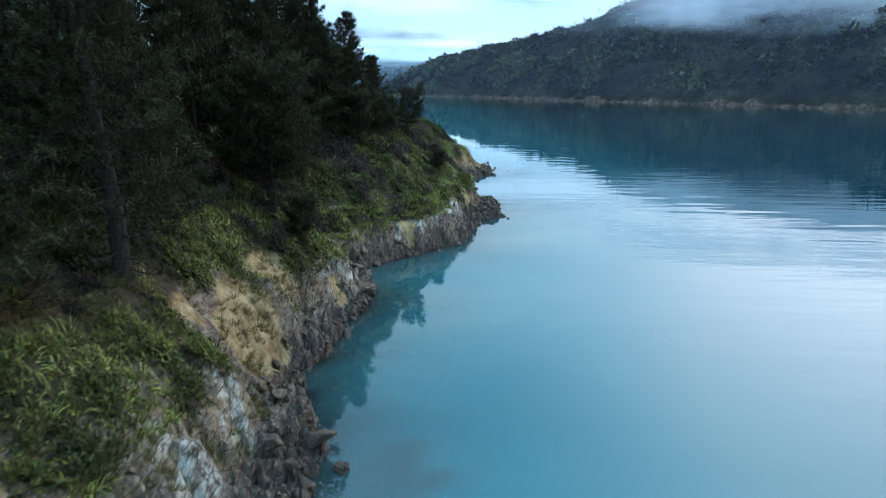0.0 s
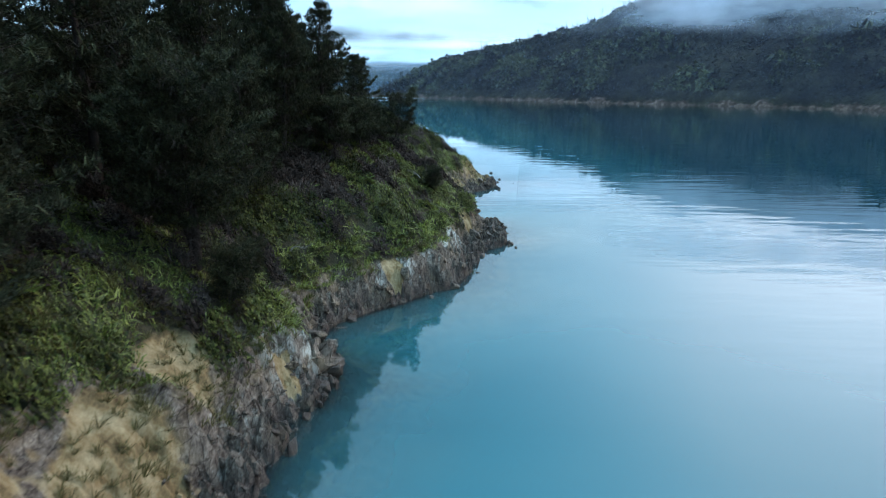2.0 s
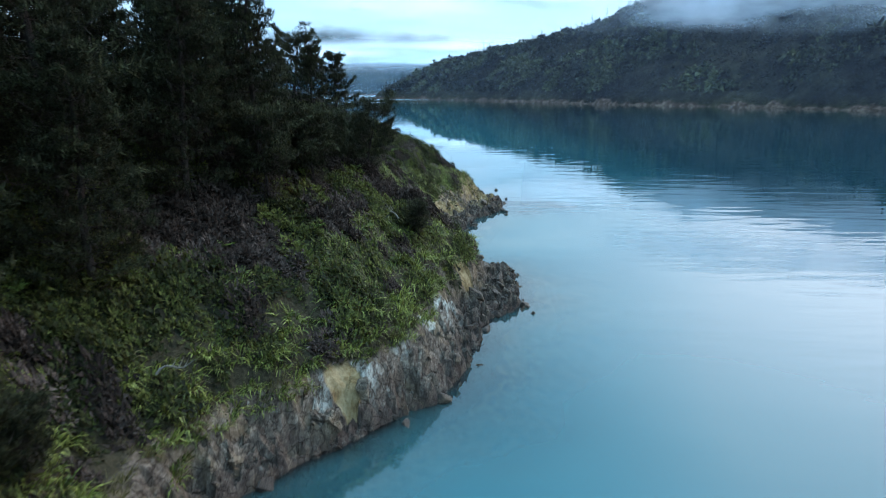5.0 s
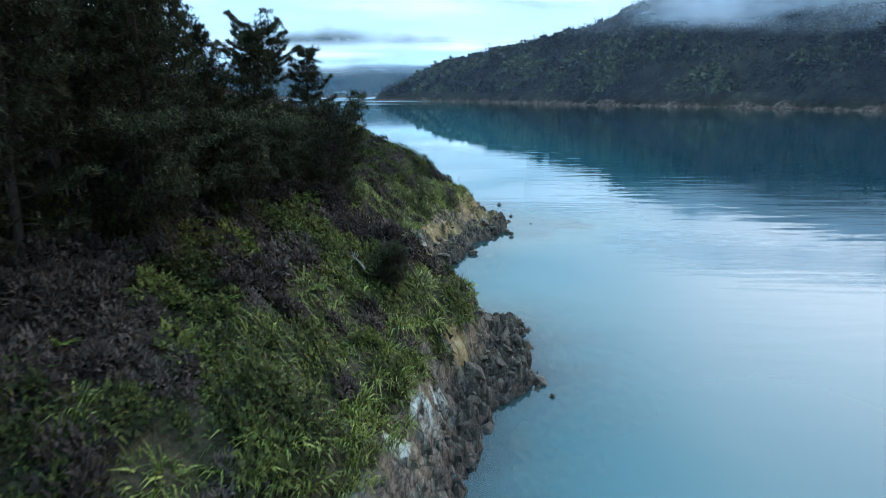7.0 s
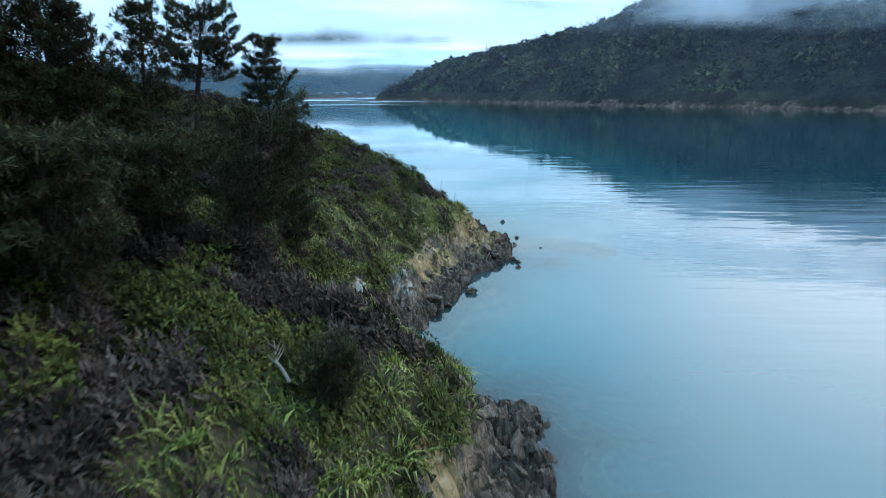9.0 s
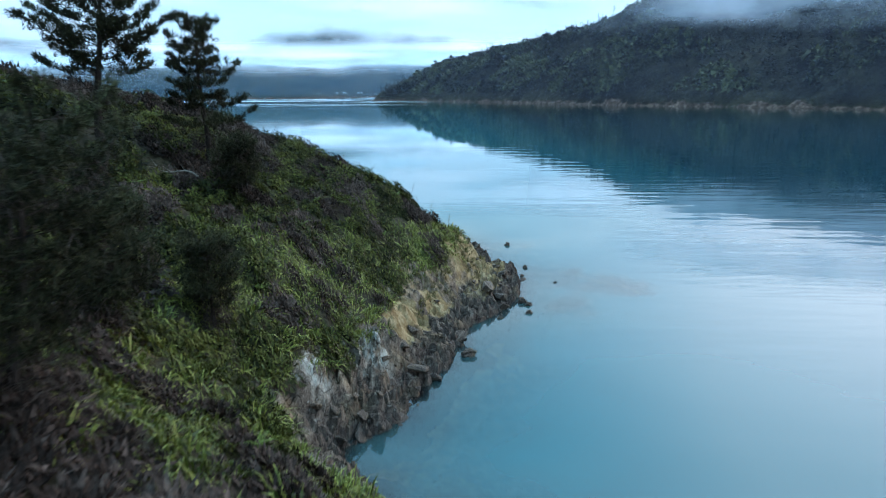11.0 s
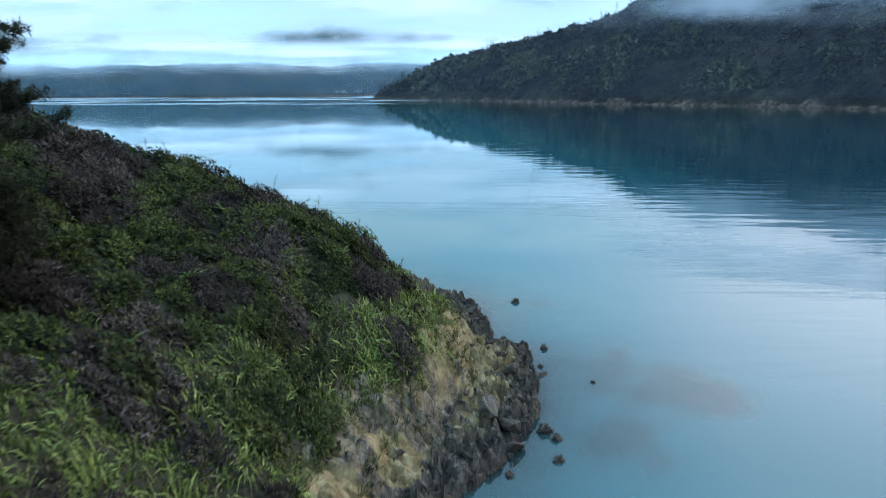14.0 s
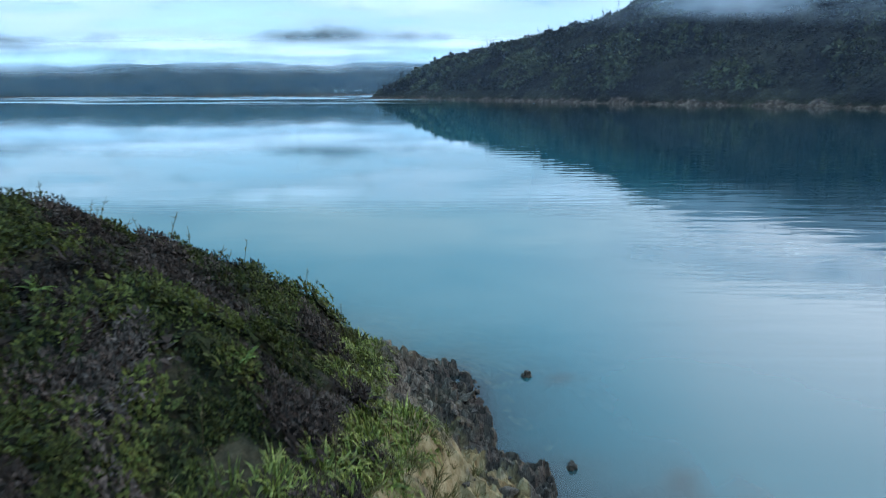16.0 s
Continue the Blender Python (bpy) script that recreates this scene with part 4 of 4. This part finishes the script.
stalk_meshes = [stalk_mesh() for k in range(5)]
at, d, s = scatter(2500, -16, 6, 80, 114, 2.5, 14)
w = np.nonzero(((at[:, 1] > 97) | (d < 7)) & (d > bank_edge(s) + 0.6))[0]
for k in w[thin(at[w], 1.3)][:60]:
    ob = new("flower_stalk", stalk_meshes[k % 5])
    ob.matrix_world = pose(*at[k], rng.uniform(-10, 10), rng.uniform(-6, 14), rng.uniform(0, 360))
    tagged(ob, "thin dry flax flower stalk rising above the scrub", "plant", group="flax flower stalks")

# bright ferns
fern_meshes = []
for k in range(4):
    v, f, t = fern_shape()
    fern_meshes.append(mesh_from("fern", v, f, FERN, {"tone": t}))
at, d, s = scatter(900, -16, 2, 20, 95, 5, 13)
for k in thin(at, 3.4)[:46]:
    ob = new("fern", fern_meshes[k % 4])
    ob.matrix_world = pose(*(at[k] + np.array([0, 0, 0.35])), rng.uniform(-8, 8), rng.uniform(-5, 10), rng.uniform(0, 360)) @ Matrix.Scale(rng.uniform(0.5, 0.85), 4)
    tagged(ob, "bright green fern with arching fronds among scrub", "fern", group="ferns in the scrub")


# ---- pines ----
def pine(high, wide, bare, thick=1.0, gap=0.5, bend=0.4, k=12, needle=0.26, crown="cone", stout=1.0, forked=False):
    """Trunk, limbs and crown of a pine, as arrays. bare: the share of the trunk without live branches; crown: cone, round or layers."""
    t = np.linspace(0, 1, 9)
    lean = rng.uniform(-1, 1, 2) * bend
    spine = np.stack([lean[0] * t ** 2 + 0.12 * np.sin(t * 7), lean[1] * t ** 2 + 0.1 * np.sin(t * 5 + 1), t * high - 0.3], -1)
    wood = [(*tube(spine, stout * high * 0.016 * (1.12 - t) ** 0.9 + 0.012, 8), 0.5)]
    stems = [(spine, 1.0)]
    if forked:
        twin = spine + np.stack([-0.9 * t ** 0.7, 0.4 * t ** 0.7, 0 * t], -1) * np.clip(t * 3, 0, 1)[:, None]
        twin[:, 2] *= 0.92
        wood.append((*tube(twin, stout * high * 0.012 * (1.12 - t) ** 0.9 + 0.012, 7), 0.5))
        stems.append((twin, 0.8))
    tufts, ways, tones, dead = [], [], [], []
    for stem, share in stems:
        top = stem[-1, 2]
        z = bare * 0.4 * high
        while z < top - 0.1:
            f = z / top
            live = f > bare
            g = (f - bare) / (1 - bare)
            if crown == "round":
                reach = wide * (0.45 + 0.65 * math.sin(math.pi * min(1.0, 0.15 + 0.8 * max(g, 0))))
            elif crown == "layers":
                reach = wide * (0.18 + 0.95 * (1 - max(g, 0)) ** 0.75) * rng.uniform(0.55, 1.15)
            else:
                reach = wide * (0.10 + 0.95 * (1 - max(g, 0)) ** 0.85)
            if not live:
                reach = wide * 0.5
            start = np.array([np.interp(f, t, stem[:, j]) for j in range(3)])
            for az in rng.uniform(0, 6.283) + np.arange(rng.integers(4, 6)) * 1.35 + rng.normal(0, 0.25):
                length = share * reach * rng.uniform(0.6, 1.15)
                rise = (0.05 + 0.55 * f ** 2 + rng.normal(0, 0.08)) if live else rng.uniform(-0.3, 0.1)
                u = np.linspace(0, 1, 4)
                out = np.array([math.cos(az), math.sin(az), 0.0])
                path = start + out * (length * u)[:, None] + np.array([0, 0, 1.0]) * (length * (rise * u + 0.25 * u ** 3 - 0.12 * u))[:, None]
                path[1:3] += rng.normal(0, 0.04, (2, 3)) * length
                wood.append((*tube(path, 0.005 * high * (1 - f * 0.7) * (1.05 - u) * 0.6 + 0.006, 3), 0.5))
                side = np.array([-math.sin(az), math.cos(az), 0.0])
                for w in rng.uniform(0.15, 0.75 if live else 1.0, 5 if live else 9):
                    p = np.array([np.interp(w, u, path[:, j]) for j in range(3)])
                    dead.append((*p, *(out * 0.6 + side * rng.normal(0, 0.8) + np.array([0, 0, rng.normal(-0.1, 0.4)]))))
                if not live:
                    continue
                shade = rng.uniform(0.0, 0.45)
                for q in range(max(3, int(thick * (3 + 6.0 * length)))):
                    w = 1.0 - 0.7 * rng.random() ** 1.4 if q else 1.0
                    p = np.array([np.interp(w, u, path[:, j]) for j in range(3)])
                    off = rng.normal(0, 0.24 * length * (1.2 - w) + 0.13)
                    p = p + side * off + np.array([0, 0, rng.uniform(-0.02, 0.1) + 0.12 * abs(off)])
                    tufts.append(p)
                    ways.append(out * 0.5 + side * rng.normal(0, 0.35) + np.array([0, 0, 0.6 + 0.5 * f]))
                    tones.append(shade + 0.5 * w * rng.random())
            z += gap * rng.uniform(0.7, 1.25) * (1.15 - 0.55 * f)
        for q in range(7):
            tufts.append(stem[-1] - np.array([0, 0, 0.11 * q]))
            ways.append(np.array([rng.normal(0, 0.3), rng.normal(0, 0.3), 1.0]))
            tones.append(0.3)
    tufts, ways, tones = np.array(tufts), unit(np.array(ways)), np.array(tones)
    root = np.repeat(tufts, k, 0) + rng.normal(0, 0.06, (len(tufts) * k, 3))
    way = unit(np.repeat(ways, k, 0) + rng.normal(0, 0.75, (len(tufts) * k, 3)))
    v, f, per = blades(root, way, rng.uniform(0.6, 1.2, len(root)) * needle, rng.uniform(0.11, 0.21, len(root)) * needle, rng.uniform(0, 0.3, len(root)), 1)
    dead = np.repeat(np.array(dead), 4, 0)
    tv, tf, tper = blades(dead[:, :3] + rng.normal(0, 0.08, (len(dead), 3)), dead[:, 3:] + rng.normal(0, 0.5, (len(dead), 3)), rng.uniform(0.25, 0.7, len(dead)), rng.uniform(0.018, 0.035, len(dead)), rng.uniform(0, 0.3, len(dead)), 1)
    return join(wood), (v, f, np.repeat(np.repeat(tones, k), per)), (tv, tf, np.repeat(rng.uniform(0.2, 0.8, len(dead)), tper))


def pine_tree(shape, name="pine_tree", label="dark green pine with a grey trunk on the headland", category="tree", group=""):
    (wv, wf, wt), (cv, cf, ct), (dv, df, dt) = shape
    root = tagged(new(name), label, category, group=group)
    part("trunk", mesh_from("trunk", wv, wf, BARK, None, True), root, "rough grey-brown trunk with its limbs")
    part("crown", mesh_from("crown", cv, cf, NEEDLE, {"tone": ct}), root, "dark green needles in tufts")
    part("dead_wood", mesh_from("dead_wood", dv, df, TWIG, {"tone": dt}), root, "grey-brown dead twigs inside the crown")
    return root


def stand(ob, x, y, size=1.0, turn=0.0, sink=0.1):
    z = float(ground(np.array([x]), np.array([y]))[0][0])
    ob.matrix_world = pose(x, y, z - sink, 0, 0, turn) @ Matrix.Scale(size, 4)
    return ob


rng = np.random.default_rng(23)
# kinds: tall and conical (three), lone and layered, broad with a forked trunk, round-topped, young
tall = [pine_tree(pine(9.5, 2.8, b, 1.6, 0.55, 0.4, 13, 0.31), group="pines of the wood") for b in (0.12, 0.2, 0.08)]
lone = pine_tree(pine(7.6, 2.6, 0.3, 2.8, 0.62, 0.2, 16, 0.26, "layers"), label="lone pine with layered branches above the scrub")
spread = pine_tree(pine(8.0, 2.9, 0.40, 2.8, 0.6, 0.9, 15, 0.3, "round", 1.5), label="flat-topped spreading pine with a bare leaning trunk")
forked = pine_tree(pine(7.9, 2.6, 0.3, 1.8, 0.5, 0.3, 14, 0.28, "round", 1.4, True), label="round-crowned pine with a forked trunk above the bank")
near_pine = pine_tree(pine(10.5, 3.4, 0.26, 1.5, 0.55, 0.3, 12, 0.28, "cone", 1.7), label="large dark pine with a bare trunk over the bank")
round_top = pine_tree(pine(5.2, 2.0, 0.35, 2.0, 0.4, 0.8, 14, 0.26, "round"), label="short round-topped pine leaning over the slope")
young = pine_tree(pine(3.2, 1.05, 0.34, 3.0, 0.28, 0.15, 12, 0.2, "round"), name="young_pine", label="thin young pine standing in the scrub", group="young pines")


def height_at(x, y):
    return float(ground(np.array([x]), np.array([y]))[0][0])


def rise_to(x, y, top, base):
    return (top - height_at(x, y)) / base


stand(lone, -9.5, 87.2, rise_to(-9.5, 87.2, 15.9, 7.4), 40)
stand(round_top, -3.6, 63.6, rise_to(-3.6, 63.6, 11.8, 5.0), 200)
stand(young, -6.9, 84.0, rise_to(-6.9, 84.0, 10.2, 2.9), 20)
stand(forked, -9.2, 33.6, rise_to(-9.2, 33.6, 13.0, 7.6), 20)
stand(near_pine, -10.3, 19.4, 1.0, 30)
stand(spread, -12.6, 83.2, rise_to(-12.6, 83.2, 17.2, 7.8), 130)
wood = [(-8.35, 56.5, 18.3), (-7.35, 65.6, 15.2), (-11.5, 62.0, 18.0), (-9.9, 66.2, 15.7)]
set_at = [(-12.6, 83.2), (-9.5, 87.2), (-3.6, 63.6), (-9.2, 33.6), (-10.3, 19.4)]


def again(ob, x, y, size, turn):
    twin = copy_thing(ob, pose(x, y, height_at(x, y) - 0.1, 0, 0, turn))
    twin.scale = (size, size, size)
    set_at.append((x, y))
    return twin


for k, (x, y, top) in enumerate(wood):
    if k < 3:
        stand(tall[k], x, y, rise_to(x, y, top, 9.3), 70 * k)
        set_at.append((x, y))
    else:
        again(tall[0], x, y, rise_to(x, y, top, 9.3), 160)
# the wood behind: those that stand by the slope's edge, then the rest
for x, y, size, k, turn in ((-10.6, 45.0, 0.9, 0, 200), (-9.8, 51.5, 1.0, 2, 120), (-12.5, 39.5, 0.95, 2, 10), (-14.2, 36.5, 1.4, 1, 60), (-17.0, 44.0, 1.5, 0, 100), (-14.0, 28.5, 1.35, 2, 240), (-17.0, 31.0, 1.5, 0, 100), (-12.3, 69.0, 0.95, 1, 15), (-12.6, 24.2, 1.2, 0, 330), (-13.0, 47.5, 1.35, 1, 20), (-19.5, 50.0, 1.3, 2, 50), (-16.2, 52.0, 1.2, 0, 160), (-15.2, 41.4, 1.2, 2, 300), (-19.2, 37.0, 1.6, 1, 220), (-10.4, 54.2, 1.1, 1, 310), (-21.5, 56.0, 1.35, 0, 250), (-15.5, 66.0, 1.3, 1, 40), (-18.5, 70.0, 1.3, 2, 190), (-16.2, 72.0, 1.25, 1, 90), (-12.8, 58.0, 1.15, 2, 70), (-11.8, 14.4, 0.95, 2, 15), (-15.5, 21.5, 1.5, 1, 75), (-17.0, 5.0, 1.1, 0, 130), (-20.0, -6.0, 1.2, 1, 250)):
    again(tall[k], x, y, size, turn)
at, d, s = scatter(2600, -30, -7, 10, 74, 11.0, 24)
room = np.array([min((p[0] - a) ** 2 + (p[1] - b) ** 2 for a, b in set_at) > 6.0 for p in at])
at = at[room & ~((at[:, 1] > 68) & (at[:, 0] > -13.5))]
for j, k in enumerate(thin(at, 3.8)[:10]):
    again(tall[j % 3], at[k][0], at[k][1], rng.uniform(0.82, 1.12), rng.uniform(0, 360))
for x, y, size in ((-5.2, 75.2, 1.0), (-6.0, 70.6, 1.15), (-7.5, 32.8, 0.85), (-8.2, 37.1, 0.7), (-0.4, 59.2, 0.65), (-5.6, 61.5, 1.1), (-7.2, 53.7, 1.3), (-6.0, 58.0, 1.3)):
    again(young, x, y, size, rng.uniform(0, 360))


# ---- forest on the far hill ----
def crown_shape(leaves=30):
    way = unit(rng.normal(0, 1, (leaves, 3)) + np.array([0, 0, 0.5]))
    root = way * np.array([2.4, 2.4, 2.0]) * rng.uniform(0.55, 1.0, leaves)[:, None] + np.array([0, 0, 2.0])
    v, f, per = blades(root, unit(way + rng.normal(0, 0.8, (leaves, 3))), rng.uniform(1.4, 2.8, leaves), rng.uniform(1.0, 2.0, leaves), rng.uniform(0, 0.3, leaves), 1)
    return v, f, np.repeat(rng.uniform(0.2, 0.8, leaves), per)


def conifer_shape():
    k = 30
    h = rng.uniform(0.05, 1, k) ** 0.8
    az = rng.uniform(0, 6.283, k)
    root = np.stack([np.cos(az) * 0.2, np.sin(az) * 0.2, h * 12], -1)
    v, f, per = blades(root, np.stack([np.cos(az), np.sin(az), 0.1 + 0.9 * h ** 3], -1), 0.5 + 2.9 * (1 - h), np.full(k, 1.6), np.full(k, 0.25), 1)
    return v, f, np.repeat(rng.uniform(0.0, 0.4, k), per)


x, y = rng.uniform(-150, 520, 30000), rng.uniform(330, 1150, 30000)
z, d = far_height(x, y)
ok = (d > 6.0 + 5.0 * fbm(x / 25, y / 25, 2, 97)) & (d < 240)
at = np.stack([x, y, z - 1.0], -1)[ok]
rate = np.where(d[ok] < 120, 1.0, 0.7)
at = at[rng.random(len(at)) < rate][:12000]
clump = fbm(at[:, 0] / 22, at[:, 1] / 22, 3, 93)
big = rng.uniform(0.6, 1.3, len(at)) * (0.55 + 1.3 * fbm(at[:, 0] / 30, at[:, 1] / 30, 2, 91)) * np.where(rng.random(len(at)) < 0.08, 1.7, 1.0)
lit = np.clip(3.4 * clump - 1.35 + rng.normal(0, 0.2, len(at)), 0, 1)
# a thinner, paler patch of young growth low on the slope
pale_patch = np.exp(-(((at[:, 0] - 196) / 22) ** 2 + ((at[:, 1] - 566) / 26) ** 2))
lit = np.clip(lit + 1.1 * pale_patch, 0, 1.25)
big = big * (1 - 0.35 * pale_patch)
fir = (fbm(at[:, 0] / 45, at[:, 1] / 45, 2, 95) + np.where(at[:, 0] > 225, 0.14, 0.0) - 0.4 * pale_patch) > 0.6
# a few tall conifers stand out on the far point and on the shore
for x, y, size in ((-100, 1066, 1.9), (-88, 1052, 1.5), (-104, 1075, 1.3), (-70, 1030, 1.4), (-20, 965, 1.7), (52, 842, 1.6), (90, 748, 1.5), (150, 690, 1.8), (128, 800, 1.5), (152, 880, 1.7), (176, 850, 1.4), (170, 800, 1.6)):
    z = far_height(np.array([[float(x + 8)]]), np.array([[float(y + 8)]]))[0]
    at, big = np.vstack([at, (x + 8, y + 8, float(z[0, 0]) - 1.0)]), np.append(big, size / 0.55)
    lit, fir = np.append(lit, 0.2), np.append(fir, True)
stuff("far_forest", strew([crown_shape() for k in range(8)], at[~fir], big[~fir], rng.uniform(0, 6.3, (~fir).sum()), lit[~fir]), FAR_LEAF, "dense native bush covering the far hillside", "forest")
stuff("far_conifers", strew([conifer_shape() for k in range(5)], at[fir], 0.55 * big[fir], rng.uniform(0, 6.3, fir.sum()), lit[fir] * 0.4), FAR_LEAF, "dark conifers standing among the bush on the far hill", "forest")

# ---- rocks ----
def rock_mesh(points, flat=0.7):
    """An angular broken block: the hull of a few points in a box, its edges a little worn."""
    bm = bmesh.new()
    for k in range(points):
        p = rng.uniform(-1, 1, 3)
        bm.verts.new(p / max(1.0, np.abs(p).max()) * np.array([1, 1, flat]) * (0.75 + 0.25 * rng.random()))
    hull = bmesh.ops.convex_hull(bm, input=bm.verts)
    bmesh.ops.delete(bm, geom=[e for e in hull["geom_interior"] if isinstance(e, bmesh.types.BMVert)], context="VERTS")
    bmesh.ops.bevel(bm, geom=list(bm.edges), offset=0.05, segments=1, affect="EDGES")
    bmesh.ops.triangulate(bm, faces=list(bm.faces))
    me = bpy.data.meshes.new("rock")
    bm.to_mesh(me)
    bm.free()
    me.materials.append(ROCK)
    return me


rock_meshes = [rock_mesh(16, rng.uniform(0.5, 0.85)) for k in range(14)]
home = bpy.data.objects["ground_shore"]
at, d, s = scatter(5200, -8, 9, 12, 111, -0.5, 4.0)
shelf = np.interp(s, SHELF[:, 0], SHELF[:, 1])
ok = (d < shelf * 1.15 + 0.2) & ((s < 84) | (rng.random(len(d)) < 0.3))
at, d = at[ok], d[ok]
at[:, 2] = crag(at[:, 0], at[:, 1])[0]
keep = thin(at, 0.55)
for k in keep[:280]:
    ob = new("rock", rock_meshes[rng.integers(0, 14)])
    r = 0.15 + 0.45 * rng.random() ** 1.8
    ob.parent = home
    ob.matrix_world = pose(at[k][0], at[k][1], at[k][2], rng.uniform(-25, 25), rng.uniform(5, 40), 40 + rng.normal(0, 25)) @ Matrix.Diagonal((r * rng.uniform(0.6, 1.0), r * rng.uniform(0.9, 1.5), r * rng.uniform(0.8, 1.3), 1))
small_shapes = []
for me in [rock_mesh(7, 0.7) for k in range(6)]:
    v = np.array([p.co[:] for p in me.vertices])
    f = np.array([p.vertices[:] for p in me.polygons])
    small_shapes.append((v, f, np.full(len(v), 0.5)))
at, d, s = scatter(9000, -8, 9, 12, 111, -0.8, 4.0)
ok = d < np.interp(s, SHELF[:, 0], SHELF[:, 1]) * 1.2 + 0.2
at = at[ok][:700]
at[:, 2] = crag(at[:, 0], at[:, 1])[0]
stuff("rubble", strew(small_shapes, at, rng.uniform(0.06, 0.2, len(at)), rng.uniform(0, 6.3, len(at)), rng.uniform(0, 1, len(at))), ROCK, "broken dark stones strewn along the waterline", "stones")


def outcrop_mesh(points, flat, seed):
    """A large mass of jointed rock: a hull whose faces are broken into stepped facets."""
    bm = bmesh.new()
    for k in range(points):
        p = rng.normal(0, 1, 3)
        p = p / np.linalg.norm(p) * rng.uniform(0.75, 1.0)
        bm.verts.new(p * np.array([1, 1, flat]))
    hull = bmesh.ops.convex_hull(bm, input=bm.verts)
    bmesh.ops.delete(bm, geom=[e for e in hull["geom_interior"] if isinstance(e, bmesh.types.BMVert)], context="VERTS")
    bmesh.ops.subdivide_edges(bm, edges=list(bm.edges), cuts=5, use_grid_fill=True)
    bm.normal_update()
    for v in bm.verts:
        q = v.co * 2.1 + Vector((seed, 0, 0))
        step = noise.cell(Vector((q.x * 1.4 + q.z, q.y * 1.2, q.z * 2.2))) * 0.16 + noise.noise(q * 2.0) * 0.12 + noise.noise(q * 5.0) * 0.06
        v.co += v.normal * step
    bmesh.ops.triangulate(bm, faces=list(bm.faces))
    me = bpy.data.meshes.new("outcrop")
    bm.to_mesh(me)
    bm.free()
    me.materials.append(ROCK)
    return me


outcrops = [outcrop_mesh(22, 0.75, 5.0 * k) for k in range(5)]
for x, y, z, sx, sy, sz, turn, k in ((-5.3, 35.3, 0.7, 1.5, 1.3, 1.7, 20, 0), (-6.3, 33.2, 0.9, 1.2, 1.3, 1.5, 100, 2), (-6.9, 37.2, 1.0, 1.1, 1.0, 1.6, 60, 1), (-6.6, 19.2, 0.5, 1.0, 0.8, 0.9, 30, 3),
                                     (-7.3, 16.6, 0.8, 1.2, 0.9, 1.1, 75, 4), (-5.6, 42.8, 0.6, 0.8, 0.7, 1.3, 10, 1), (-3.2, 45.0, 0.6, 0.9, 0.6, 1.2, 45, 2)):
    ob = new("rock_outcrop", outcrops[k])
    ob.matrix_world = pose(x, y, z, 0, 0, turn) @ Matrix.Diagonal((sx, sy, sz, 1))
    tagged(ob, "large weathered grey rock outcrop at the water's edge", "rock", group="outcrops along the shore")


for x, y, r in ((7.4, 105.2, 0.36), (8.1, 98.4, 0.34), (7.3, 88.8, 0.3), (3.7, 82.8, 0.55), (7.1, 90.8, 0.45), (7.45, 90.2, 0.3), (9.7, 94.7, 0.15), (5.3, 60.3, 0.42), (4.7, 61.3, 0.5),
                (-3.2, 18.1, 0.4), (7.7, 96.3, 0.2), (5.6, 88.0, 0.25), (6.2, 58.9, 0.2)):
    ob = new("boulder", outcrops[rng.integers(0, 5)])
    ob.matrix_world = pose(x, y, r * 0.1, rng.uniform(-20, 20), rng.uniform(-20, 20), rng.uniform(0, 360)) @ Matrix.Scale(r * 0.78, 4)
    tagged(ob, "dark wet boulder standing alone in shallow water", "boulder", group="boulders off the shore")

# ---- bleached branches lying on the slope ----
def branch_mesh(length):
    t = np.linspace(0, 1, 9)
    spine = np.stack([t * length, 0.14 * np.sin(t * 5) * length * 0.4, 0.1 + 0.2 * t * (1 - t) * length + 0.12 * np.sin(t * 8)], -1)
    pieces = [(*tube(spine, 0.045 * (1.1 - t), 6), 0.5)]
    for k in range(5):
        a = spine[2 + k]
        way_ = unit(np.array([0.7, rng.choice([-1, 1]) * 0.6, rng.uniform(0.1, 0.6)]))
        u = np.linspace(0, 1, 5)[:, None]
        pieces.append((*tube(a + way_ * u * length * rng.uniform(0.15, 0.35) + np.array([0, 0, 0.1]) * u * u, 0.02 * (1.1 - u[:, 0]), 5), 0.5))
    v, f, t = join(pieces)
    return mesh_from("fallen_branch", v, f, DEADWOOD, None, True)


for x, y, length, turn in ((-12.0, 21.6, 1.5, 150), (-7.7, 42.6, 1.3, 20), (-1.4, 58.6, 2.0, 120), (-8.6, 83.4, 2.2, 200)):
    ob = new("fallen_branch", branch_mesh(length))
    z = float(ground(np.array([x]), np.array([y]))[0][0])
    ob.matrix_world = pose(x, y, z + 0.55, 0, -12, turn)
    tagged(ob, "bleached bare branch caught in the scrub", "branch")
